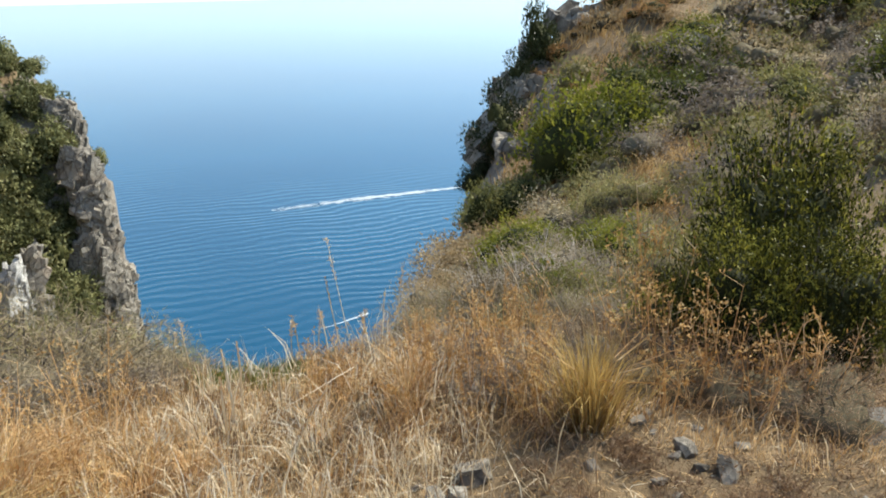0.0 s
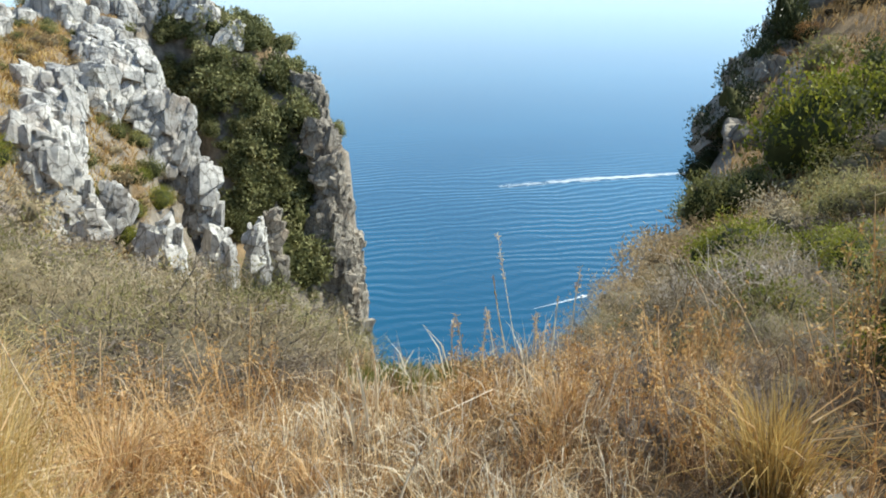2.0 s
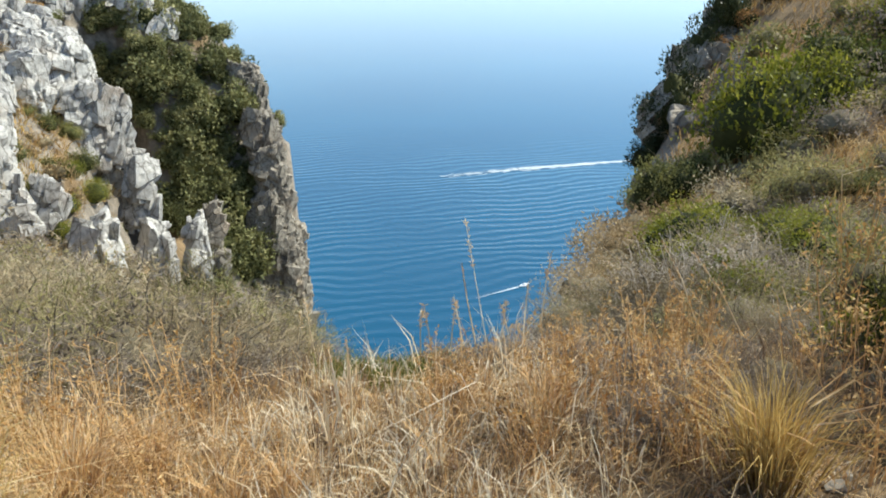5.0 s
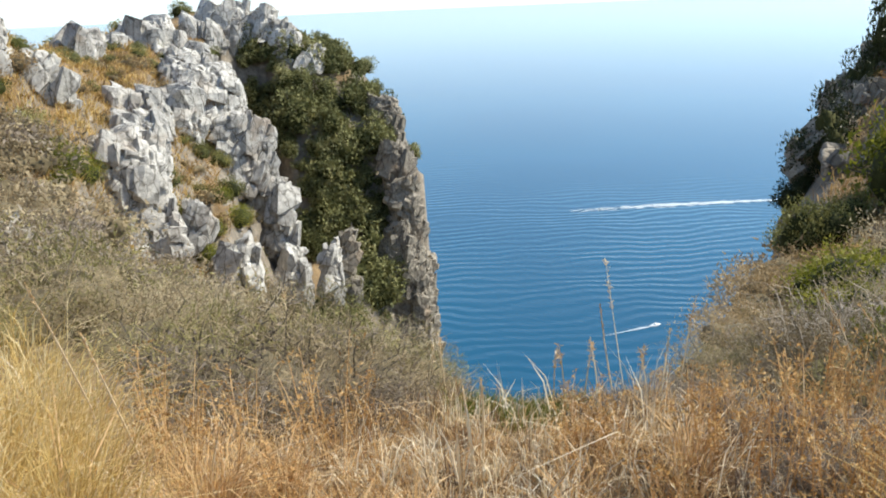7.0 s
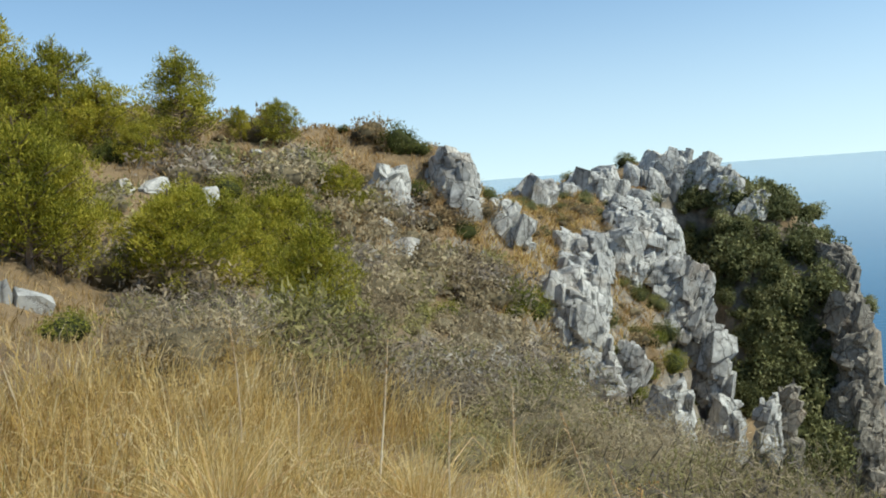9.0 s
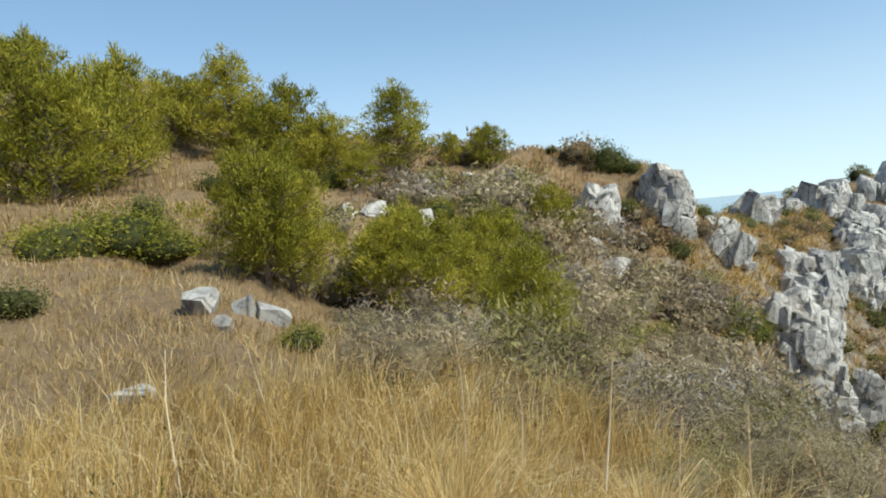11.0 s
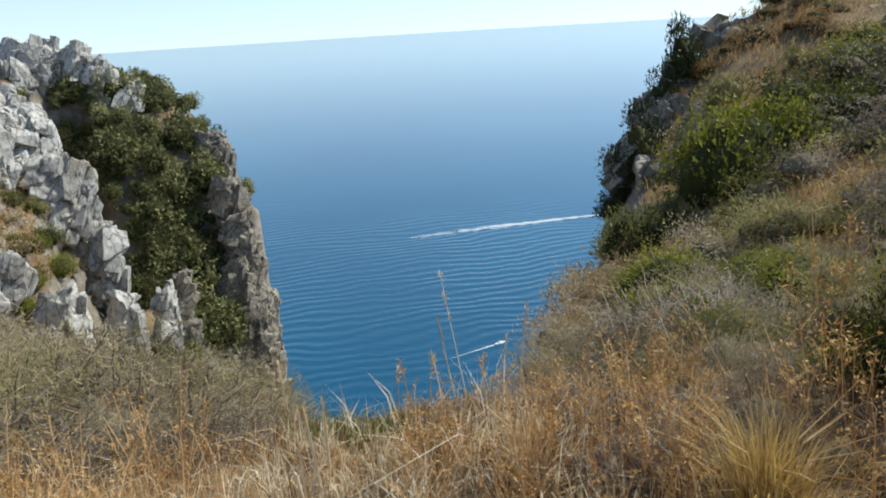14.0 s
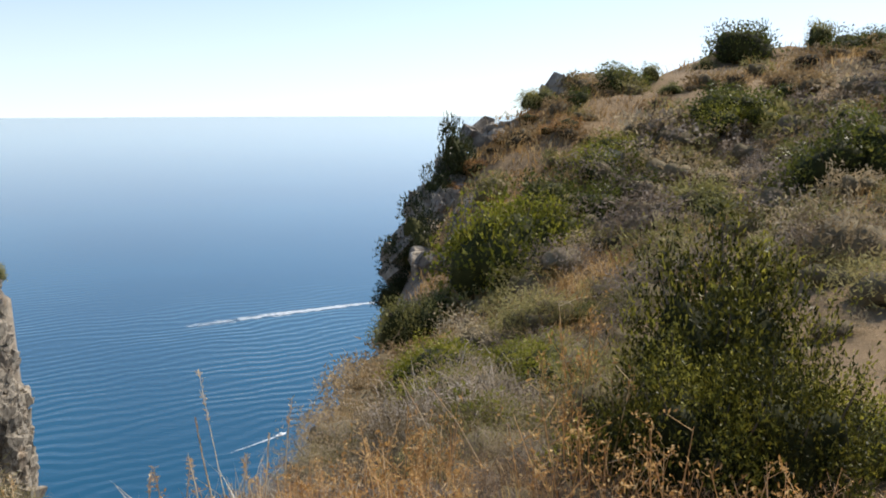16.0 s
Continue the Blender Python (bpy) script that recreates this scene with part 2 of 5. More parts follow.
def hillside_soil():
    m, n, l, b = base_material("dry_hillside_soil")
    big = world_noise(n, l, 0.35, 5, 0.6)
    mid = world_noise(n, l, 2.6, 6, 0.65)
    fine = world_noise(n, l, 26, 6, 0.75)
    c1 = ramp(n, [(0.30, (0.09, 0.06, 0.035)), (0.55, (0.235, 0.158, 0.085)), (0.78, (0.44, 0.325, 0.20))])
    l.new(fine.outputs["Fac"], c1.inputs["Fac"])
    c2 = ramp(n, [(0.35, (0.17, 0.118, 0.058)), (0.65, (0.31, 0.21, 0.10))])
    l.new(mid.outputs["Fac"], c2.inputs["Fac"])
    col = mix(n, l, 0.55, c1.outputs[0], c2.outputs[0])
    g = n.new("ShaderNodeNewGeometry")
    sep = n.new("ShaderNodeSeparateXYZ")
    l.new(g.outputs["Normal"], sep.inputs[0])
    st = n.new("ShaderNodeMath")
    st.operation = "MULTIPLY_ADD"
    st.inputs[1].default_value = 0.45
    l.new(big.outputs["Fac"], st.inputs[0])
    l.new(sep.outputs["Z"], st.inputs[2])
    steep = ramp(n, [(0.90, (1, 1, 1)), (1.02, (0, 0, 0))])
    l.new(st.outputs[0], steep.inputs["Fac"])
    rock = ramp(n, [(0.3, (0.12, 0.10, 0.075)), (0.55, (0.25, 0.21, 0.16)), (0.75, (0.42, 0.375, 0.31))])
    l.new(mid.outputs["Fac"], rock.inputs["Fac"])
    col = mix(n, l, steep.outputs[0], col, rock.outputs[0])
    l.new(col, b.inputs["Base Color"])
    b.inputs["Roughness"].default_value = 0.95
    bump = n.new("ShaderNodeBump")
    bump.inputs["Strength"].default_value, bump.inputs["Distance"].default_value = 0.8, 0.10
    rubble = mix(n, l, 0.6, fine.outputs["Fac"], mid.outputs["Fac"])
    l.new(rubble, bump.inputs["Height"])
    l.new(bump.outputs[0], b.inputs["Normal"])
    return m


SOIL = hillside_soil()


def sea_water():
    m, n, l, b = base_material("sea_water")
    b.inputs["Base Color"].default_value = (0.004, 0.045, 0.13, 1)
    b.inputs["Roughness"].default_value = 0.10
    b.inputs["IOR"].default_value = 1.50
    g = n.new("ShaderNodeNewGeometry")
    mp = n.new("ShaderNodeMapping")
    mp.inputs["Rotation"].default_value = (0, 0, radians(-28))
    l.new(g.outputs["Position"], mp.inputs["Vector"])
    swell = n.new("ShaderNodeTexWave")
    swell.wave_type, swell.bands_direction, swell.wave_profile = "BANDS", "Y", "SIN"
    swell.inputs["Scale"].default_value = 0.058
    swell.inputs["Distortion"].default_value = 13.0
    swell.inputs["Detail"].default_value = 2.0
    swell.inputs["Detail Scale"].default_value = 0.5
    l.new(mp.outputs[0], swell.inputs["Vector"])
    chop = world_noise(n, l, 0.35, 5, 0.6, (0.6, 1.3, 1))
    b1, b2 = n.new("ShaderNodeBump"), n.new("ShaderNodeBump")
    b1.inputs["Strength"].default_value, b1.inputs["Distance"].default_value = 0.24, 0.8
    b2.inputs["Strength"].default_value, b2.inputs["Distance"].default_value = 0.16, 1.0
    gust = world_noise(n, l, 0.012, 3, 0.5)
    lull = ramp(n, [(0.38, (0.15, 0.15, 0.15)), (0.62, (1, 1, 1))])
    l.new(gust.outputs["Fac"], lull.inputs["Fac"])
    reach = n.new("ShaderNodeVectorMath")
    reach.operation = "LENGTH"
    l.new(g.outputs["Position"], reach.inputs[0])
    calm = n.new("ShaderNodeMapRange")
    calm.inputs["From Min"].default_value, calm.inputs["From Max"].default_value = 170, 430
    calm.inputs["To Min"].default_value, calm.inputs["To Max"].default_value = 1.0, 0.06
    l.new(reach.outputs["Value"], calm.inputs["Value"])
    waves = mix(n, l, 1.0, swell.outputs["Color"], lull.outputs[0], "MULTIPLY")
    waves = mix(n, l, 1.0, waves, calm.outputs[0], "MULTIPLY")
    l.new(waves, b1.inputs["Height"])
    ruffle = mix(n, l, 1.0, chop.outputs["Fac"], calm.outputs[0], "MULTIPLY")
    l.new(ruffle, b2.inputs["Height"])
    l.new(b1.outputs[0], b2.inputs["Normal"])
    l.new(b2.outputs[0], b.inputs["Normal"])
    big = world_noise(n, l, 0.006, 3, 0.5)
    c = ramp(n, [(0.35, (0.001, 0.062, 0.120)), (0.7, (0.003, 0.082, 0.148))])
    l.new(big.outputs["Fac"], c.inputs["Fac"])
    l.new(c.outputs[0], b.inputs["Base Color"])
    return m


SEA = sea_water()


def plain(name, colour, rough=0.6):
    m, n, l, b = base_material(name)
    t = noise_tex(n, l, 8, 4)
    k = tuple(0.8 * c for c in colour)
    r = ramp(n, [(0.3, k), (0.7, colour)])
    l.new(t.outputs["Fac"], r.inputs["Fac"])
    l.new(r.outputs[0], b.inputs["Base Color"])
    b.inputs["Roughness"].default_value = rough
    return m


FOAM = plain("sea_foam", (0.58, 0.64, 0.68), 0.7)
HULL = plain("white_hull_paint", (0.8, 0.8, 0.78), 0.35)

# ---- landform ----
rng = np.random.default_rng(7)
_lattice = rng.random((64, 64))


def value_noise(x, y, seed=0):
    x, y = np.asarray(x, float) + 17.3 * seed, np.asarray(y, float) - 9.1 * seed
    i, j = np.floor(x).astype(int), np.floor(y).astype(int)
    u, v = x - i, y - j
    u, v = u * u * (3 - 2 * u), v * v * (3 - 2 * v)
    g = lambda a, b: _lattice[a % 64, b % 64]
    return (g(i, j) * (1 - u) + g(i + 1, j) * u) * (1 - v) + (g(i, j + 1) * (1 - u) + g(i + 1, j + 1) * u) * v - 0.5


def fbm(x, y, scale, octaves=4, seed=0):
    s, a = 0, 1.0
    for k in range(octaves):
        s = s + a * value_noise(np.asarray(x) * scale * 2 ** k, np.asarray(y) * scale * 2 ** k, seed + 3 * k)
        a *= 0.5
    return s


# Profiles of the ground outwards from the standing place: azimuth (left positive), then distance and height in pairs.
SPOKES = {}


def spoke(az, *pairs):
    SPOKES[az] = (np.array([0.0] + [p[0] for p in pairs]), np.array([0.0] + [p[1] for p in pairs]))


spoke(-180, (10, 1.2), (30, 7), (90, 20))
spoke(-60, (4, 0.1), (10, 0.8), (30, 5), (90, 14))
spoke(-40, (3, 0.0), (6, 0.2), (12, 1.2), (26, 4.2), (40, 5), (60, -20), (80, -88))
spoke(-28, (3, 0.0), (5, 0.0), (10, 0.2), (16, 1.2), (22, 2.5), (28, 3.6), (34, 3.0), (45, -12), (60, -88))
spoke(-19, (3, 0.0), (5, -0.2), (10, -0.2), (15, 0.3), (20, 1.6), (26, 3.2), (30, 2.4), (38, -12), (55, -88))
spoke(-9, (3, 0.0), (5, -0.3), (9, -0.8), (14, -0.5), (18, 0.7), (21, 1.8), (23.5, 2.5), (26, 1.3), (32, -14), (50, -88))
spoke(-4, (3, 0.0), (5, -0.4), (8, -1.1), (12, -1.5), (14, -1.0), (18, 0.3), (21, 1.2), (23, -0.4), (28, -14), (46, -88))
spoke(0.5, (3, 0.0), (5, -0.5), (8, -1.3), (12, -1.8), (15, -1.6), (18.8, -0.5), (20.2, -1.2), (23, -12), (40, -88))
spoke(4, (3, 0.0), (5, -0.6), (8, -1.6), (12, -2.3), (14, -2.4), (17, -2.4), (18.5, -5), (22, -20), (40, -88))
spoke(6.5, (3, 0.0), (5, -0.6), (7, -1.2), (10, -2.4), (12, -4.5), (16, -14), (40, -88))
spoke(9, (3, 0.0), (4.5, -0.5), (6.5, -1.3), (8, -2.6), (10, -6), (15, -16), (40, -88))
spoke(14, (3, -0.05), (4.2, -0.45), (5, -1.2), (7, -4.5), (12, -13), (40, -88))
spoke(22, (3, -0.1), (4.2, -0.5), (5, -1.5), (7, -4.5), (12, -12), (40, -88))
spoke(26.3, (3, -0.1), (4.5, -0.5), (7, -2.4), (12, -8), (25, -26), (40, -48), (48, -88))
spoke(28.0, (3, -0.1), (5, -0.7), (8, -2.5), (14, -8), (25, -19), (38, -25), (41, -24), (43, -16), (46, -11), (49, -9), (52, -22), (60, -88))
spoke(30, (3, -0.1), (5, -0.7), (8, -2.4), (14, -7), (25, -15), (36, -19), (41, -16), (44, -8.5), (47, -5.2), (51, -4.4), (54, -20), (64, -88))
spoke(33, (3, -0.1), (5, -0.6), (8, -2.1), (14, -6), (25, -12), (34, -13.5), (39, -13), (42.5, -10), (45.3, -5), (48, -2.2), (50, -1.4), (55, -4), (66, -88))
spoke(37, (3, -0.1), (6, -0.9), (10, -2.5), (15, -4.6), (25, -9), (33, -12), (37.5, -12.5), (41.5, -11), (44.5, -6), (46.8, -1.6), (49, 0.4), (54, 0.5), (60, -12), (72, -88))
spoke(38.4, (3, -0.1), (6, -0.9), (10, -2.5), (15, -4.5), (25, -8.6), (33, -11), (40, -12.4), (44.5, -11.5), (46.6, -8.5), (47.6, -2.4), (48.6, 0.2), (54, 0.4), (60, -12), (72, -88))
spoke(42, (3, 0.0), (6, -0.9), (10, -2.3), (15, -4.2), (24, -7.6), (28, -7.4), (33, -5.2), (40, -2.6), (47, 0.2), (52, 1.2), (60, -8), (75, -88))
spoke(47, (3, 0.05), (6, -0.7), (10, -1.8), (15, -3.4), (24, -6.6), (27, -6.0), (30, -3.2), (36, -1.2), (46, 0.5), (52, 0.4), (60, -12), (78, -88))
spoke(51, (3, 0.1), (6, -0.4), (10, -1.3), (16, -2.6), (22, -3.4), (26, -2.4), (30, -1.0), (40, 0.3), (46, -0.5), (55, -10), (75, -88))
spoke(56, (3, 0.15), (6, -0.2), (10, -0.9), (16, -2.0), (22, -2.2), (26, -1.2), (28.5, 0.0), (31, 2.5), (34, 2.5), (44, -8), (70, -88))
spoke(53.5, (3, 0.1), (6, -0.3), (10, -1.1), (16, -2.3), (22, -2.8), (26, -1.8), (29, -0.2), (31, 1.1), (36, 0.6), (44, -5), (72, -88))
spoke(61, (3, 0.2), (6, 0.0), (10, -0.6), (16, -1.1), (22, -0.8), (26, 0.3), (29, 1.4), (32, 3.5), (36, 3.3), (46, -8), (72, -88))
spoke(67, (3, 0.25), (6, 0.15), (10, -0.2), (15, -0.3), (20, 0.9), (27, 2.8), (31, 3.6), (36, 3.4), (44, 0), (72, -88))
spoke(75, (3, 0.3), (6, 0.4), (10, 0.3), (16, 0.6), (22, 2.0), (30, 4.2), (40, 5.5), (60, 4), (90, -30))
spoke(88, (3, 0.35), (6, 0.8), (10, 1.1), (16, 1.9), (25, 4.0), (40, 7.5), (90, 18))
spoke(115, (3, 0.4), (6, 0.9), (12, 2.2), (30, 7), (90, 22))
spoke(180, (10, 1.2), (30, 7), (90, 20))
_az = np.array(sorted(SPOKES), float)


def ground_z(az, d):
    """Height of the ground at an azimuth in degrees and a distance, both numbers or arrays."""
    az, d = np.broadcast_arrays(np.asarray(az, float), np.asarray(d, float))
    k = np.clip(np.searchsorted(_az, az, side="right") - 1, 0, len(_az) - 2)
    f = (az - _az[k]) / (_az[k + 1] - _az[k])
    f = f * f * (3 - 2 * f)
    heights = np.stack([np.interp(d, *SPOKES[a]) for a in _az])
    z = np.take_along_axis(heights, k[None], 0)[0] * (1 - f) + np.take_along_axis(heights, (k + 1)[None], 0)[0] * f
    x, y = -d * np.sin(np.radians(az)), d * np.cos(np.radians(az))
    far = np.clip((d - 4) / 12, 0, 1)
    cliff = np.clip((-z - 3) / 10, 0, 1)
    crag = np.clip((d - 24) / 4, 0, 1) * np.clip((-z - 1) / 3, 0, 1)
    z = z + crag * 0.9 * (0.35 - np.abs(fbm(x, y, 0.7, 3, 9)) * 1.4)
    return z + fbm(x, y, 0.9, 4, 1) * (0.10 + 0.25 * far) + fbm(x, y, 0.28, 3, 5) * far * (0.25 + 1.0 * cliff)


def spot(az, d, lift=0.0):
    z = float(ground_z(az, d))
    return Vector((-d * math.sin(radians(az)), d * math.cos(radians(az)), z + lift))


# ---- mesh makers ----
def fast_mesh(name, verts, tris, mats, smooth=False):
    """A mesh from arrays of corners and of equal-sided faces."""
    verts, tris = np.asarray(verts, np.float32), np.asarray(tris, np.int32)
    me = bpy.data.meshes.new(name)
    nf, k = tris.shape
    me.vertices.add(len(verts))
    me.vertices.foreach_set("co", verts.ravel())
    me.loops.add(nf * k)
    me.loops.foreach_set("vertex_index", tris.ravel())
    me.polygons.add(nf)
    me.polygons.foreach_set("loop_start", np.arange(0, nf * k, k, dtype=np.int32))
    me.polygons.foreach_set("use_smooth", np.full(nf, smooth))
    for m in mats if isinstance(mats, (list, tuple)) else [mats]:
        me.materials.append(m)
    me.update(calc_edges=True)
    return me


def unit(v):
    return v / np.maximum(np.linalg.norm(v, axis=-1, keepdims=True), 1e-9)


def leaf_arrays(c, direction, length, width, r):
    """Diamond leaves at c, pointing along direction."""
    n = len(c)
    side = unit(np.cross(direction, r.normal(size=(n, 3))))
    length, width = np.broadcast_to(length, n)[:, None], np.broadcast_to(width, n)[:, None]
    v = np.stack([c, c + direction * length * 0.5 + side * width * 0.5, c + direction * length, c + direction * length * 0.5 - side * width * 0.5], 1)
    return v.reshape(-1, 3), np.arange(4 * n).reshape(n, 4)


def blade_arrays(base, height, lean, width, r, curl=0.5):
    """Grass blades of three triangles: base, height, lean vector (horizontal)."""
    n = len(base)
    side = unit(np.stack([r.normal(size=n), r.normal(size=n), np.zeros(n)], 1))
    h, w = height[:, None], np.broadcast_to(width, n)[:, None]
    up = np.array([0, 0, 1.0])
    mid = base + up * h * 0.6 + lean * h * 0.35
    tip = base + up * h * (1 - 0.25 * np.linalg.norm(lean, axis=1, keepdims=True)) + lean * h
    v = np.stack([base - side * w / 2, base + side * w / 2, mid - side * w * 0.4, mid + side * w * 0.4, tip], 1).reshape(-1, 3)
    o = 5 * np.arange(n)[:, None]
    t = np.concatenate([o + [0, 1, 3], o + [0, 3, 2], o + [2, 3, 4]], 1).reshape(-1, 3)
    return v, t


def join(parts):
    vs, fs, o = [], [], 0
    for v, f in parts:
        vs.append(v)
        fs.append(f + o)
        o += len(v)
    return np.concatenate(vs), np.concatenate(fs)


def tube_arrays(points, radii, sides=5):
    """A tapered limb through points."""
    p = np.asarray(points, float)
    vs = []
    for i in range(len(p)):
        t = unit((p[min(i + 1, len(p) - 1)] - p[max(i - 1, 0)])[None])[0]
        a = unit(np.cross(t, [0.31, 0.87, 0.39])[None])[0]
        b = np.cross(t, a)
        for s in range(sides):
            w = 2 * math.pi * s / sides
            vs.append(p[i] + radii[i] * (a * math.cos(w) + b * math.sin(w)))
    f = [(i * sides + s, i * sides + (s + 1) % sides, (i + 1) * sides + (s + 1) % sides, (i + 1) * sides + s) for i in range(len(p) - 1) for s in range(sides)]
    return np.array(vs), np.array(f)


def cube_sphere(n):
    g = np.linspace(-1, 1, n + 1)
    a, b = np.meshgrid(g, g, indexing="ij")
    vs, fs, o = [], [], 0
    for axis in range(3):
        for sign in (-1, 1):
            p = np.zeros((n + 1, n + 1, 3))
            p[..., axis], p[..., (axis + 1) % 3], p[..., (axis + 2) % 3] = sign, a * sign, b
            vs.append(p.reshape(-1, 3))
            i, j = np.meshgrid(np.arange(n), np.arange(n), indexing="ij")
            k = (i * (n + 1) + j).ravel()
            fs.append(np.stack([k, k + n + 1, k + n + 2, k + 1], 1) + o)
            o += (n + 1) ** 2
    v, f = np.concatenate(vs), np.concatenate(fs)
    _, first, same = np.unique(np.round(v, 5), axis=0, return_index=True, return_inverse=True)
    return unit(v[first]), same.reshape(-1)[f]


_SPHERES = {n: cube_sphere(n) for n in (2, 4, 5, 7)}


def tri_leaves(c, out, length, width, r, loose=0.7, flat=0.45):
    """One-triangle leaves at c whose faces look mostly along out."""
    n = len(c)
    d = unit(out * flat + r.normal(size=(n, 3)) * loose + [0, 0, 0.15])
    side = unit(np.cross(d, out + r.normal(size=(n, 3)) * 0.8)) * np.broadcast_to(width, n)[:, None] / 2
    tip = c + d * np.broadcast_to(length, n)[:, None]
    return np.stack([c - side, c + side, tip], 1).reshape(-1, 3), np.arange(3 * n).reshape(n, 3)


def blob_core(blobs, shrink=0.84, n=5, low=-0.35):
    """The shaded inside of a crown as a solid core: the hull that the clumps make together, a little smaller."""
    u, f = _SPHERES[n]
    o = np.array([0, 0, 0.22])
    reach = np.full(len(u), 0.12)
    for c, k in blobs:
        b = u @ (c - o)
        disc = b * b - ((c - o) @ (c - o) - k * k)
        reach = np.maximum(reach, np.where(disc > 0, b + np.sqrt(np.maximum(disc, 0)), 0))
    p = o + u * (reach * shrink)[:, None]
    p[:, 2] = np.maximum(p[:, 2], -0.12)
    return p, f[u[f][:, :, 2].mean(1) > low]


def part(name, me, parent, label=""):
    ob = new(name, me)
    ob.parent = parent
    return tagged(ob, label)


def thing(name, label, category, group="", kind=""):
    return tagged(new(name), label, category, group, kind)


# ---- ground, sea ----
def build_ground():
    az = np.concatenate([np.arange(-180, -36, 4.0), np.arange(-36, 24, 0.6), np.arange(24, 64, 0.33), np.arange(64, 112, 0.8), np.arange(112, 180.1, 4.0)])
    d = np.concatenate([np.arange(0.0, 6, 0.12), 6 * 1.022 ** np.arange(0, 63), np.arange(24, 56, 0.5), 56 * 1.05 ** np.arange(0, 10)])
    a, r = np.meshgrid(az, d, indexing="ij")
    z = ground_z(a, r)
    v = np.stack([-r * np.sin(np.radians(a)), r * np.cos(np.radians(a)), z], -1).reshape(-1, 3)
    n, m = a.shape
    i, j = np.meshgrid(np.arange(n - 1), np.arange(m - 1), indexing="ij")
    k = (i * m + j).ravel()
    f = np.stack([k, k + 1, k + m + 1, k + m], 1)[:, ::-1]
    ob = new("ground", fast_mesh("ground", v, f, SOIL, True))
    tagged(ob, "dry stony coastal hillside falling steeply to the sea", "ground", kind="structure")


build_ground()
SEA_Z, SEA_R = -80.0, 4900.0


def build_sea():
    rings = [0.5, 150, 400, 1000, 2400, SEA_R]
    n = 256
    w = np.linspace(0, 2 * math.pi, n, endpoint=False)
    v = np.concatenate([np.stack([r * np.cos(w), r * np.sin(w), np.full(n, SEA_Z)], 1) for r in rings])
    f = [(q * n + s, q * n + (s + 1) % n, (q + 1) * n + (s + 1) % n, (q + 1) * n + s) for q in range(len(rings) - 1) for s in range(n)]
    tagged(new("water", fast_mesh("water", v, np.array(f)[:, ::-1], SEA)), "deep blue rippled sea reaching the hazy horizon", "sea", kind="structure")


build_sea()


# ---- plants ----
def dome_blobs(r, count, flat=0.75):
    """Clumps that together make an uneven dome of radius one."""
    out = []
    for k in range(count):
        u = unit(np.array([[r.normal(), r.normal(), abs(r.normal()) * 0.8]]))[0]
        q = r.uniform(0.35, 0.72)
        s = r.uniform(0.26, 0.44)
        out.append((u * q * np.array([1, 1, flat * 1.3]) + [0, 0, 0.12], s))
    return out


def clump_leaves(r, blobs, count, length, width, loose=0.7):
    area = np.array([b[1] ** 2 for b in blobs])
    k = r.choice(len(blobs), count, p=area / area.sum())
    c = np.array([b[0] for b in blobs])[k]
    s = np.array([b[1] for b in blobs])[k]
    u = unit(r.normal(size=(count, 3)) + [0, 0, 0.45])
    p = c + u * (s * r.uniform(0.5, 1.13, count))[:, None]
    p[:, 2] = np.maximum(p[:, 2], r.uniform(0.0, 0.12, count))
    ln = length * r.uniform(0.6, 1.3, count)
    return tri_leaves(p, unit(u + 0.5 * unit(p)), ln, width / length * ln, r, loose)


def bush_limbs(r, blobs, thick=0.035):
    parts = []
    for c, s in blobs:
        mid = c * r.uniform(0.4, 0.6) + r.normal(size=3) * 0.06
        parts.append(tube_arrays([r.normal(size=3) * [0.06, 0.06, 0] - [0, 0, 0.1], mid, c, c + unit(c[None])[0] * s * 0.6], [thick, thick * 0.7, thick * 0.4, thick * 0.15], 4))
    return join(parts)


def bush_kind(name, label, category, leaf, seed, count, length, width, clumps=13, group="", flat=0.75, limbs=BARK, plump=1.0):
    """A rounded shrub of radius one, to be copied; the pattern itself becomes the first placed shrub."""
    r = np.random.default_rng(seed)
    blobs = [(c, s * plump) for c, s in dome_blobs(r, clumps, flat)]
    t = thing(name, label, category, group)
    part("branchwork", fast_mesh(name + "_branches", *bush_limbs(r, blobs), limbs), t)
    # solid core, coloured dark as the shade behind the leaves
    part("inner_foliage", fast_mesh(name + "_inside", *blob_core(blobs, 0.66, 4 if count < 1500 else 5), LEAF_SHADE, True), t)
    part("foliage", fast_mesh(name + "_foliage", *clump_leaves(r, blobs, count, length, width), leaf), t)
    return [t, False]


def put(kind, m):
    """Places the pattern the first time, copies after that."""
    if not kind[1]:
        kind[1] = True
        kind[0].matrix_basis = m
        return kind[0]
    k = kind[0].scale
    return copy_thing(kind[0], m @ Matrix.Diagonal((1 / k.x, 1 / k.y, 1 / k.z, 1)))


def scaled(p, s, turn, tall=1.0):
    return Matrix.LocRotScale(p, Euler((0, 0, turn)), (s, s, s * tall))


r0 = np.random.default_rng(11)


def scatter(kinds, places, sink=0.12):
    """Places rows of azimuth, distance, radius, tallness."""
    for k, (az, d, s, tall) in enumerate(places):
        p = spot(az, d)
        p.z -= sink * s
        put(kinds[k % len(kinds)], scaled(p, s, r0.uniform(0, 6.28), tall))


